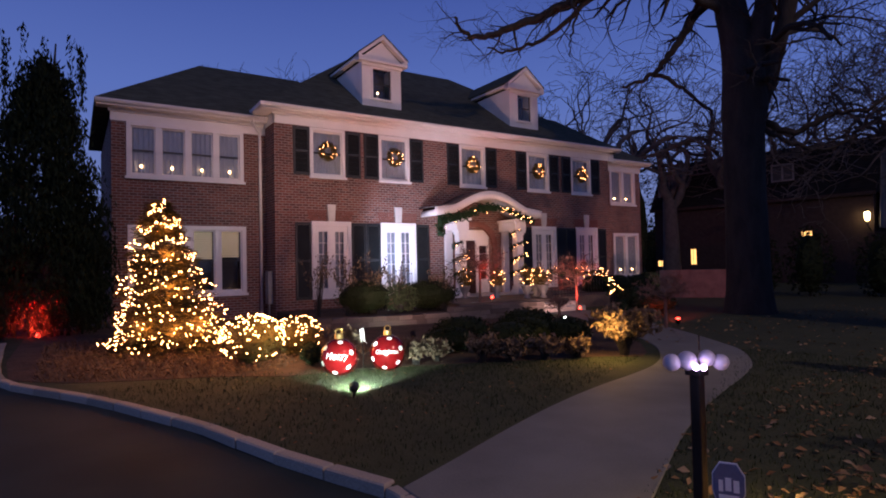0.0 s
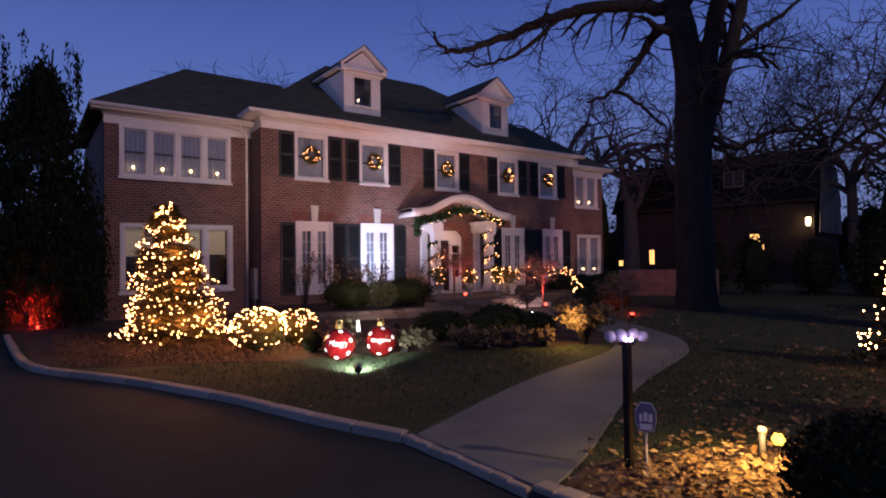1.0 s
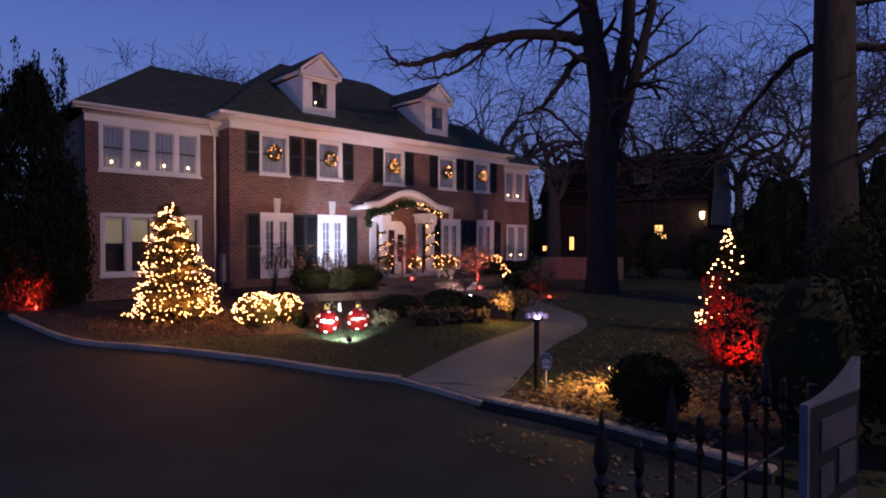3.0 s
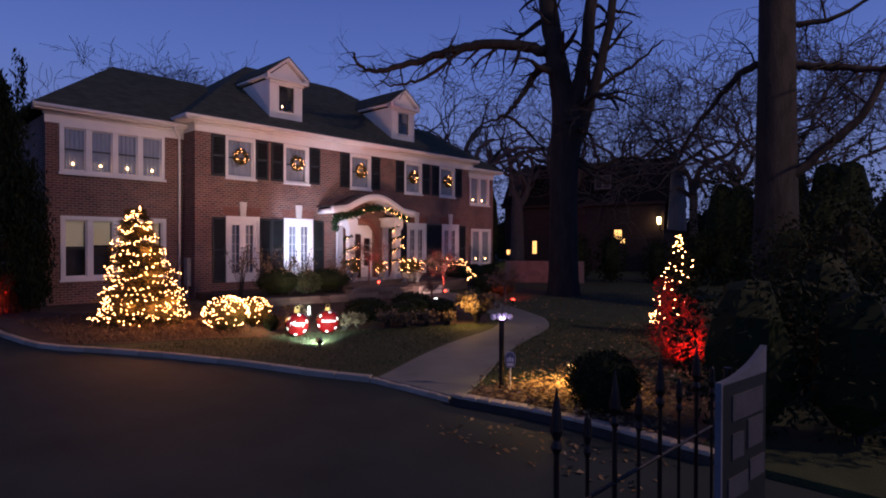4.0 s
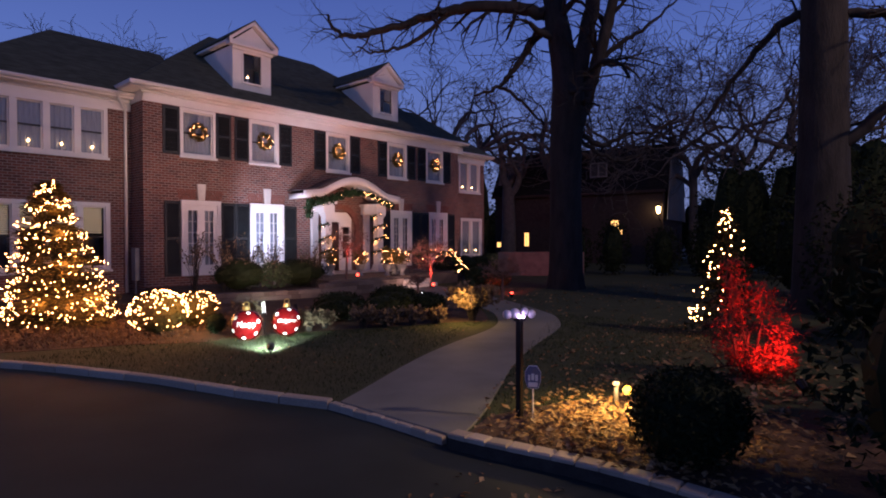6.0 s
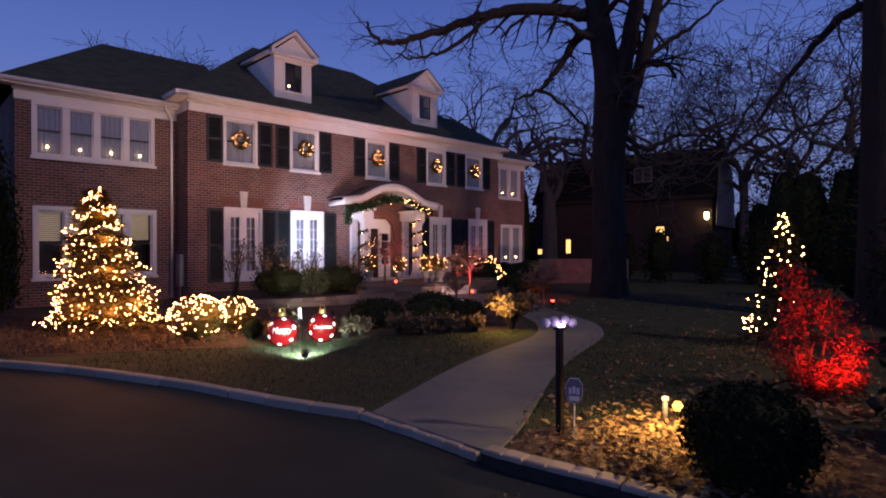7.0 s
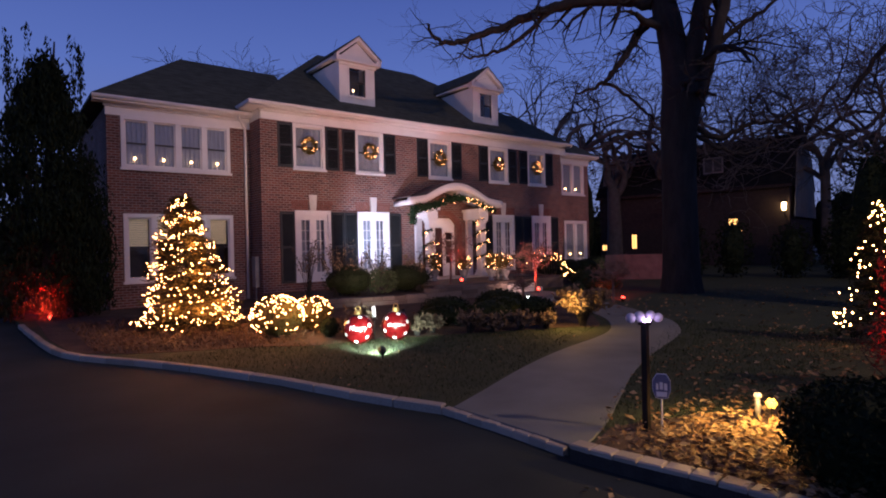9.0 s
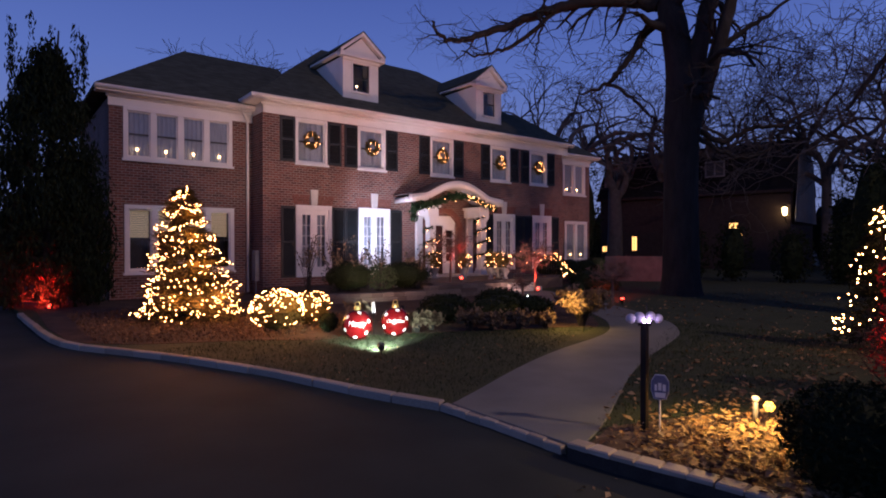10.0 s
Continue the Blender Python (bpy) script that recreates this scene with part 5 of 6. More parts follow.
# long dry grasses under the fir and round the bushes: too many to count
rnd = random.Random(150)
dg = Mesh()
for k in range(9000):
    x, y = rnd.uniform(-5.0, 0.2), rnd.uniform(-9.0, -2.4)
    if y < -9.0 or y < -8.0 - 0.55 * (x + 4.6) - 0.05 or (x > -1.6 and y < -8.6):
        continue
    a = rnd.uniform(0, 6.28)
    l = rnd.uniform(0.05, 0.17)
    b = Vector((x, y, 0.46))
    tip = b + Vector((math.cos(a) * l * 0.7, math.sin(a) * l * 0.7, l * rnd.uniform(0.35, 0.9)))
    side = Vector((-math.sin(a), math.cos(a), 0)) * 0.010
    dg.add([b - side, b + side, tip], [(0, 1, 2)])
for k in range(1500):
    x, y = rnd.uniform(-5.0, -0.6), rnd.uniform(-9.0, -4.8)
    if y < -8.0 - 0.55 * (x + 4.6) or (x > -1.6 and y < -8.4):
        continue
    v = rand_dir(rnd)
    v.z *= 0.4
    v *= rnd.uniform(0.03, 0.07)
    dg.leaf((x, y, 0.50 + rnd.random() * 0.05), v, v.cross(Vector((rnd.gauss(0, 0.4), rnd.gauss(0, 0.4), 1))).normalized() * 0.025)
tagged(part("dry_grass", dg, DRY_GRASS), "tangled brown dry grass under the lit fir", "dry grass", "", "stuff")

# lawn blades near the walk and the floodlight
lb = Mesh()
rnd = random.Random(151)


def in_walk(x, y):
    return x > -2.6 and -16.0 < y < -11.4 and (y < -14.25 + (x + 2.5) * 0.43 and y > -15.95 + (x + 2.5) * 0.47) and x < 5.0


for k in range(26000):
    x, y = rnd.uniform(-5.0, 5.5), rnd.uniform(-16.2, -8.4)
    if x < -2.50 - (y + 14.2) * 0.36 or (y <= -14.2 and x < -2.45) or in_walk(x, y):
        continue
    if y > -9.0 - 0.45 * max(0, x + 2.7):
        continue
    a, l = rnd.uniform(0, 6.28), rnd.uniform(0.025, 0.06)
    b = Vector((x, y, Z_LAWN - 0.004))
    tip = b + Vector((math.cos(a) * l * 0.6, math.sin(a) * l * 0.6, l))
    side = Vector((-math.sin(a), math.cos(a), 0)) * 0.005
    lb.add([b - side, b + side, tip], [(0, 1, 2)])
GRASS_BLADE = varied("grass_blades", [(0.015, 0.034, 0.010), (0.040, 0.066, 0.020), (0.026, 0.048, 0.015)], 0.8)
tagged(part("grass", lb, GRASS_BLADE), "short green grass blades of the front lawn", "grass", "", "stuff")

# fallen leaves: thick on the bed by the kerb, scattered on the lawn and drive
fl = Mesh()
rnd = random.Random(152)


def drop_leaf(x, y, z, size):
    if in_walk(x, y):
        return
    a = rnd.uniform(0, 6.28)
    u = Vector((math.cos(a), math.sin(a), rnd.uniform(-0.5, 0.6))).normalized() * size
    w = Vector((-math.sin(a), math.cos(a), rnd.uniform(-0.5, 0.5))).normalized() * size * rnd.uniform(0.45, 0.75)
    fl.leaf((x, y, z + size * 0.35), u, w)


for k in range(7500):
    x, y = rnd.uniform(-2.42, 0.1), rnd.uniform(-18.6, -16.0)
    if rnd.random() > 0.16 + 1.1 * math.exp(-((x + 1.75) / 0.75) ** 2 - ((y + 17.1) / 0.55) ** 2):
        continue
    drop_leaf(x, y, 0.478 + rnd.random() * 0.07, rnd.uniform(0.018, 0.048))
for k in range(900):
    drop_leaf(rnd.uniform(-1.8, 6.0), rnd.uniform(-18.0, -14.2), Z_LAWN, rnd.uniform(0.02, 0.05))
for k in range(420):
    drop_leaf(rnd.gauss(1.3, 0.8), rnd.gauss(-17.3, 0.6), Z_LAWN, rnd.uniform(0.03, 0.07))
for k in range(350):
    drop_leaf(rnd.uniform(-3.0, 6.0), rnd.uniform(-13.0, -9.0), Z_LAWN, rnd.uniform(0.015, 0.03))
for k in range(120):
    drop_leaf(rnd.uniform(-3.7, -2.7), rnd.uniform(-19.0, -16.4), Z_DRIVE, rnd.uniform(0.02, 0.045))
for k in range(500):
    drop_leaf(rnd.uniform(5.0, 16.0), rnd.uniform(-16.0, -9.0), Z_LAWN, rnd.uniform(0.03, 0.06))
tagged(part("fallen_leaves", fl, FALLEN), "brown fallen oak leaves on bed, lawn and drive", "leaves", "", "stuff")


# ---- lit red tree by the fence ----
def string_conifer():
    """A slim dark conifer with a loose string of lights."""
    rnd = random.Random(160)
    x, y, z0, z1, R = 4.68, -16.17, 0.45, 2.74, 0.70
    t = thing("conifer", (x, y, z0), "slim dark conifer with a loose string of warm lights", "tree")
    part("trunk", Mesh().tube([(x, y, 0.35), (x, y, 1.6), (x + 0.02, y, z1)], [0.06, 0.04, 0.008], 7), BARK, t, "", True)
    lm, st = Mesh(), Mesh()

    def reach(z):
        return R * (1 - (z - z0) / (z1 - z0)) ** 0.8 + 0.06
    for k in range(260):
        z = z0 + 0.1 + (z1 - z0 - 0.1) * rnd.random()
        a = rnd.uniform(0, 6.283)
        r = reach(z) * rnd.uniform(0.6, 1.05)
        p0, p1 = Vector((x, y, z)), Vector((x + r * math.cos(a), y + r * math.sin(a), z - 0.05))
        st.tube([p0, p1], [0.008, 0.003], 3, False)
        for j in range(16):
            q = p0.lerp(p1, rnd.uniform(0.35, 1.0)) + rand_dir(rnd) * 0.04
            v = rand_dir(rnd) * rnd.uniform(0.03, 0.07)
            lm.leaf(q, v, v.cross(rand_dir(rnd)).normalized() * 0.014)
    tagged(part("branch", st, BARK, t), kind="stuff")
    tagged(part("foliage", lm, DARK_LEAF, t), kind="stuff")
    # the string zigzags down the side that faces the drive, thick at the foot and the top
    f = Vector((-0.97, -0.25, 0))
    u = Vector((-0.25, 0.97, 0))
    pts = []
    for za, zb, a, b, n in ((2.38, 2.76, -0.5, 0.9, 15), (2.0, 2.36, -0.5, 0.6, 8), (2.0, 2.3, -1.0, -0.7, 3), (1.75, 2.0, 0.5, 1.0, 5), (1.45, 1.75, 0.4, 1.0, 5),
                            (1.1, 1.4, 0.5, 1.0, 5), (0.72, 1.05, 0.55, 1.0, 17), (1.2, 2.0, -0.6, 0.3, 9), (0.9, 1.2, -0.2, 0.4, 4)):
        for k in range(n):
            z, o = rnd.uniform(za, zb), rnd.uniform(a, b)
            r = reach(z)
            q = Vector((x, y, z)) + u * (o * r) + f * (r * math.sqrt(max(0.05, 1 - o * o)) + 0.03)
            pts.append(tuple(q))
    bm = Mesh()
    bulbs_on(bm, pts, 0.012)
    tagged(part("bulb", bm, BULB, t, "strings of warm white lights"), kind="stuff")


def red_tree():
    rnd = random.Random(162)
    x, y = 1.47, -17.33
    t = thing("japanese_maple", (x, y, 0.45), "weeping maple with fine leaves lit red from below", "tree")
    st, lm = Mesh(), Mesh()
    for k in range(6):
        a = k * 1.05
        grow(st, st, rnd, (x + 0.04 * math.cos(a), y + 0.04 * math.sin(a), 0.4), (math.cos(a) * 0.35, math.sin(a) * 0.35, 1), 0.75, 0.032, 3, 0.0, 0.4, 3, 5, 0.75)
    # sagging tiers of leaves, ragged at the foot
    side = Vector((0.2, -0.98, 0))
    for c in range(46):
        o = rnd.choice((-0.30, -0.18, -0.05, 0.12, 0.30, 0.42)) + rnd.gauss(0, 0.06)
        cz = rnd.uniform(0.55, 1.95 - 1.2 * max(0.0, o) - 0.5 * max(0.0, -o - 0.2))
        o *= 0.8
        cx, cy = x + side.x * o + rnd.uniform(-0.25, 0.25), y + side.y * o
        cr = rnd.uniform(0.07, 0.19)
        for k in range(62):
            d = rand_dir(rnd) * rnd.random() ** 0.5 * cr
            p = Vector((cx + d.x, cy + d.y, cz + d.z * 0.9 - rnd.random() ** 2 * 0.35))
            v = (rand_dir(rnd) + Vector((0, 0, -0.5))).normalized() * rnd.uniform(0.02, 0.05)
            lm.leaf(p, v, v.cross(rand_dir(rnd)).normalized() * 0.012)
    part("trunk", st, BARK, t, "", True)
    tagged(part("foliage", lm, MAPLE, t), kind="stuff")


string_conifer()
red_tree()


def small_red_tree(at, h, seed, spread):
    rnd = random.Random(seed)
    x, y, z = at
    t = thing("small_tree", at, "small bare tree with reddish twigs lit from below", "tree", "small red-lit trees")
    st, tw = Mesh(), Mesh()
    st.tube([(x, y, z - 0.1), (x + 0.02, y, z + h * 0.3), (x, y, z + h * 0.55)], [0.045, 0.038, 0.032], 7, False)
    for k in range(9):
        a = 2 * math.pi * k / 9 + rnd.random()
        grow(st, tw, rnd, (x, y, z + h * rnd.uniform(0.42, 0.55)), (math.cos(a), math.sin(a), 0.55), spread * 0.7, 0.018, 4, 0.0, 0.3, 3, 4, 0.8, None, 0.005)
    part("trunk", st, MAPLE_BARK, t, "", True)
    tagged(part("twig", tw, MAPLE_BARK, t), kind="stuff")


MAPLE_BARK = surface("smooth_bark", (0.085, 0.05, 0.042), (0.17, 0.105, 0.085), 6, 40, 0.8, 0.3)
small_red_tree((6.05, -3.62, 0.86), 2.1, 170, 0.75)
small_red_tree((8.75, -5.05, 0.46), 2.1, 171, 0.85)
small_red_tree((6.9, -9.6, 0.45), 1.5, 172, 0.55)
small_red_tree((5.9, -7.2, 0.45), 1.0, 173, 0.3)


# ---- spot fixtures ----
def spot_fixture(at, lens, label, aim):
    x, y, z = at
    t = thing("spotlight", (x, y, z), label, "spotlight", "garden spotlights")
    part("stake", Mesh().tube([(x, y, z - 0.05), (x, y, z + 0.08)], [0.012, 0.012], 6), IRON, t)
    d = (Vector(aim) - Vector((x, y, z + 0.12))).normalized()
    p = Vector((x, y, z + 0.12))
    part("housing", Mesh().tube([p - d * 0.07, p - d * 0.05, p + d * 0.04, p + d * 0.06], [0.02, 0.05, 0.06, 0.062], 10), IRON, t)
    part("lens", Mesh().tube([p + d * 0.061, p + d * 0.066], [0.05, 0.05], 10), lens, t)


WHITE_LENS = glow("white_lens", (0.9, 1.0, 0.95), 14.0)
spot_fixture((-1.68, -11.55, Z_LAWN), WHITE_LENS, "black lawn floodlight shining on the ornaments", (-0.8, -9.9, 0.9))
spot_fixture((3.40, -2.38, 0.68), WHITE_LENS, "small white garden spotlight aimed at the doors", (5.6, 0.0, 3.0))
spot_fixture((1.45, -7.5, 0.46), WHITE_LENS, "small garden floodlight aimed at the facade", (4.0, 0.0, 6.0))
# fixture made up for the added right-wing flood
spot_fixture((17.35, -3.65, 0.46), WHITE_LENS, "small added floodlight aimed at the side wing", (17.9, 1.0, 4.4))
spot_fixture((6.0, -7.3, 0.46), WHITE_LENS, "small white garden spotlight in the bed", (5.0, -9.5, 1.2))
spot_fixture((6.35, -3.86, 0.86), RED_LENS, "small red garden spotlight on the terrace", (5.2, -5.2, 1.6))
spot_fixture((8.62, -5.30, 0.46), RED_LENS, "small red garden spotlight behind the walk", (7.6, -6.6, 1.4))
spot_fixture((7.5, -9.5, Z_LAWN), RED_LENS, "small red garden spotlight beside the walk", (7.3, -9.7, 1.2))
spot_fixture((0.95, -18.0, Z_LAWN), RED_LENS, "small red garden spotlight under the maple", (1.45, -17.4, 1.1))
spot_fixture((-5.20, -1.00, 0.40), RED_LENS, "small red garden spotlight beside the drive", (-5.3, -1.9, 1.0))


# ---- large ornaments ----
def text_mesh(words, size, mat, parent, centre, radius, face, lift=0.004):
    """Lettering bent round a ball."""
    cu = bpy.data.curves.new("lettering", "FONT")
    cu.body, cu.size, cu.align_x, cu.align_y, cu.shear = words, size, "CENTER", "CENTER", 0.25
    tmp = new("lettering_tmp", cu)
    data = bpy.data.meshes.new_from_object(tmp)
    bpy.data.objects.remove(tmp)
    bpy.data.curves.remove(cu)
    f = Vector(face).normalized()
    u = Vector((0, 0, 1)).cross(f).normalized()
    w = f.cross(u)
    for vtx in data.vertices:
        q = (f * radius + u * vtx.co.x + w * vtx.co.y).normalized() * (radius + lift)
        vtx.co = Vector(centre) + q
    data.materials.append(mat)
    ob = new("lettering", data)
    ob.parent = parent
    ob.matrix_parent_inverse = parent.matrix_basis.inverted()
    return ob


def ornament(at, r, words, seed):
    x, y, z = at
    t = thing("ornament", at, "giant glossy red ball ornament with white dots on the lawn", "ornament", "giant ball ornaments")
    c = (x, y, z + r)
    ball = part("ball", Mesh().ball(c, r, 32, 20), RED_GLOSS, t, "", True)
    part("cap", Mesh().lathe([(0.06, 0.0), (0.065, 0.02), (0.06, 0.07), (0.05, 0.08)], (x, y, z + 2 * r - 0.02), 16), BRASS, t, "gold cap")
    ring = [(x + 0.05 * math.cos(a * math.pi / 8), y, z + 2 * r + 0.09 + 0.04 * math.sin(a * math.pi / 8)) for a in range(17)]
    part("ring", Mesh().tube(ring, [0.010] * 17, 6, False), BRASS, t, "gold hanging ring")
    f = Vector((-0.52, -0.84, 0.05)).normalized()
    u = Vector((0, 0, 1)).cross(f).normalized()
    w = f.cross(u)
    for ang, tilt in ((0, 52), (60, 55), (120, 55), (180, 55), (240, 50), (300, 50)):
        a, b = radians(ang + 20), radians(tilt)
        d = (f * math.cos(b) + (u * math.cos(a) + w * math.sin(a)) * math.sin(b)).normalized()
        e1 = d.cross(Vector((0.3, 0.2, 0.9))).normalized()
        e2 = d.cross(e1)
        cen = Vector(c)
        v = [tuple(cen + d * (r + 0.004))] + [tuple(cen + (d * r + (e1 * math.cos(k * 0.4488) + e2 * math.sin(k * 0.4488)) * 0.038).normalized() * (r + 0.003)) for k in range(14)]
        part("dot", Mesh().add(v, [(0, 1 + k, 1 + (k + 1) % 14) for k in range(14)]), WHITE_GLOSS, t, "white dot")
    text_mesh(words, 0.15 if len(words) < 6 else 0.10, WHITE_GLOSS, t, c, r, f + w * 0.12)


ornament((-1.24, -10.05, 0.44), 0.272, "Merry", 1)
ornament((-0.50, -10.15, 0.44), 0.272, "Christmas", 2)
rb = thing("white_ribbon", (-0.72, -9.75, 0.46), "white ribbon stake standing behind the ornaments", "ribbon")
part("stake", Mesh().tube([(-0.72, -9.75, 0.40), (-0.73, -9.75, 1.02)], [0.008, 0.008], 6), IRON, rb)
part("loop", Mesh().add([(-0.78, -9.75, 1.05), (-0.72, -9.78, 1.07), (-0.68, -9.74, 0.86), (-0.74, -9.71, 0.84), (-0.77, -9.77, 0.94), (-0.64, -9.73, 0.80)], [(0, 1, 2, 3), (1, 4, 5, 2), (3, 2, 1, 0)]), WHITE_GLOSS, rb)


# ---- post with globes, yard sign, path light, flower lamp ----
post = thing("lamp_post", (-1.785, -16.13, Z_LAWN), "black square post with pale globes and violet lamps", "lamp post")
part("shaft", Mesh().box(-1.813, -1.757, -16.158, -16.102, 0.40, 1.405), IRON, post, "", False, 0.008)
part("head", Mesh().box(-1.825, -1.745, -16.17, -16.09, 1.406, 1.435), IRON, post)
FROSTED = surface("frosted_plastic", (0.42, 0.40, 0.52), (0.56, 0.54, 0.64), 4, 40, 0.35, 0.02)
for dx, dy, dz, r in ((-0.082, 0.062, 0.045, 0.045), (-0.032, 0.022, 0.055, 0.050), (0.030, -0.030, 0.070, 0.042), (0.075, -0.065, 0.045, 0.042)):
    part("globe", Mesh().ball((-1.785 + dx * 1.2, -16.13 + dy * 1.2, 1.43 + dz * 0.9), r, 14, 9), FROSTED, post, "pale frosted globe", True)
for dx, dy in ((-0.055, -0.035), (-0.03, -0.06)):
    part("lens", Mesh().ball((-1.785 + dx, -16.13 + dy, 1.455), 0.017, 10, 6), VIOLET_LENS, post, "violet lamp lens", True)
part("finial", Mesh().tube([(-1.77, -16.14, 1.53), (-1.77, -16.14, 1.61)], [0.006, 0.004], 5), IRON, post)

sx, sy = -1.75, -16.26
sign = thing("yard_sign", (sx, sy, 0.50), "blue and white octagonal yard sign on a thin stake", "sign")
part("stake", Mesh().tube([(sx, sy, 0.40), (sx, sy, 0.960)], [0.007, 0.007], 6), WHITE_GLOSS, sign, "thin pale stake")
sf = Vector((-0.86, -0.51, 0.0)).normalized()
su = Vector((sf.y, -sf.x, 0)) * -1


def sign_plate(mesh, outline, d0, d1):
    base = Vector((sx, sy, 0)) + sf * 0.012
    n = len(outline)
    v = []
    for dd in (d0, d1):
        for a, z in outline:
            q = base + su * a + sf * dd
            v.append((q.x, q.y, z))
    return mesh.add(v, [tuple(range(n)), tuple(range(2 * n - 1, n - 1, -1))] + [(i, (i + 1) % n, n + (i + 1) % n, n + i) for i in range(n)])


oct_out = [(0.050, 0.785), (0.070, 0.850), (0.070, 0.930), (0.037, 0.985), (-0.037, 0.985), (-0.070, 0.930), (-0.070, 0.850), (-0.050, 0.785), (0, 0.773)]
part("plate", sign_plate(Mesh(), oct_out, 0.0, 0.008), SIGN_BLUE, sign, "blue octagonal plate")
part("border", sign_plate(Mesh(), [(a * 1.06, 0.88 + (z - 0.88) * 1.06) for a, z in oct_out], -0.004, -0.0005), WHITE_GLOSS, sign, "white border")
part("label_bar", sign_plate(Mesh(), [(-0.042, 0.792), (0.042, 0.792), (0.046, 0.835), (-0.046, 0.835)], 0.0085, 0.0125), WHITE_GLOSS, sign, "white label bar")
for a0, a1, z0, z1 in ((-0.045, -0.025, 0.850, 0.905), (-0.015, 0.012, 0.855, 0.918), (0.021, 0.047, 0.850, 0.908)):
    part("label_bar", sign_plate(Mesh(), [(a0, z0), (a1, z0), (a1, z1), (a0, z1)], 0.0085, 0.0125), WHITE_GLOSS, sign)

px0, py0 = -0.80, -16.65
pl = thing("path_light", (px0, py0, 0.53), "pale tubular path light standing in fallen leaves", "path light")
part("tube", Mesh().tube([(px0, py0, 0.45), (px0, py0, 0.685)], [0.022, 0.024], 12), GREY_METAL, pl, "", True)
part("cap", Mesh().lathe([(0.032, 0.0), (0.036, 0.02), (0.028, 0.04)], (px0, py0, 0.686), 12), WHITE, pl)
fx, fy = -0.80, -16.77
fp = thing("flower_lamp", (fx, fy, 0.53), "yellow glowing flower-shaped garden lamp", "garden lamp")
part("stake", Mesh().tube([(fx, fy, 0.45), (fx, fy, 0.615)], [0.006, 0.006], 6), IRON, fp)
ff = Vector((-0.92, -0.38, 0)).normalized()
fu = Vector((-ff.y, ff.x, 0))
for k in range(6):
    a = k * math.pi / 3
    q = Vector((fx, fy, 0.655)) + fu * 0.030 * math.cos(a) + Vector((0, 0, 0.030 * math.sin(a)))
    part("petal", Mesh().ball(q, 0.021, 10, 6, (0.7, 0.9, 1.0)), YELLOW_LENS, fp, "", True)
part("centre", Mesh().ball(Vector((fx, fy, 0.655)) + ff * 0.012, 0.018, 10, 6), YELLOW_LENS, fp, "", True)


# ---- wreaths, candles, garlands ----
def wreath(x, y, z, seed):
    rnd = random.Random(seed)
    t = thing("wreath", (x, y, z), "round green wreath with warm lights hung in the window", "wreath", "window wreaths")
    g, b = Mesh(), Mesh()
    R = 0.23
    ring = [(x + R * math.cos(k * math.pi / 12), y, z + R * math.sin(k * math.pi / 12)) for k in range(25)]
    part("hoop", Mesh().tube(ring, [0.03] * 25, 6, False), BARK, t)
    for k in range(420):
        a = rnd.uniform(0, 6.283)
        p = Vector((x + R * math.cos(a), y, z + R * math.sin(a))) + rand_dir(rnd) * 0.09
        v = (Vector((math.cos(a + 0.8), -0.35, math.sin(a + 0.8))) + rand_dir(rnd) * 0.7).normalized() * rnd.uniform(0.05, 0.09)
        g.leaf(p, v, v.cross(rand_dir(rnd)).normalized() * 0.018)
    for k in range(rnd.randint(13, 17)):
        a = rnd.uniform(0, 6.283)
        b.ball((x + R * rnd.uniform(0.55, 1.4) * math.cos(a), y - 0.08, z + R * rnd.uniform(0.55, 1.4) * math.sin(a)), 0.0095, 6, 4)
    tagged(part("sprig", g, NEEDLE, t), kind="stuff")
    tagged(part("bulb", b, BULB, t, "warm white lights"), kind="stuff")


for k, c in enumerate(BAYS):
    wreath(c - 0.02, -0.09, 5.86, 200 + k)


def window_candle(x, y, z):
    t = thing("window_candle", (x, y, z - 0.2), "electric candle lit on the window sill", "candle", "window candles")
    part("stick", Mesh().lathe([(0.035, 0.0), (0.035, 0.01), (0.011, 0.02), (0.011, 0.15)], (x, y, z - 0.19), 8), WHITE_GLOSS, t)
    part("bulb", Mesh().ball((x, y, z), 0.036, 8, 6, (0.9, 0.9, 1.2)), CANDLE, t, "", True)


for x in (-2.80, -1.97, -1.13, -0.30):
    window_candle(x, YW - 0.005, 5.13)
for x, z in ((18.03, 1.62), (18.90, 1.62), (17.75, 5.10), (18.58, 5.10)):
    window_candle(x, YW - 0.005, z)
window_candle(4.80, 0.62, 8.30)


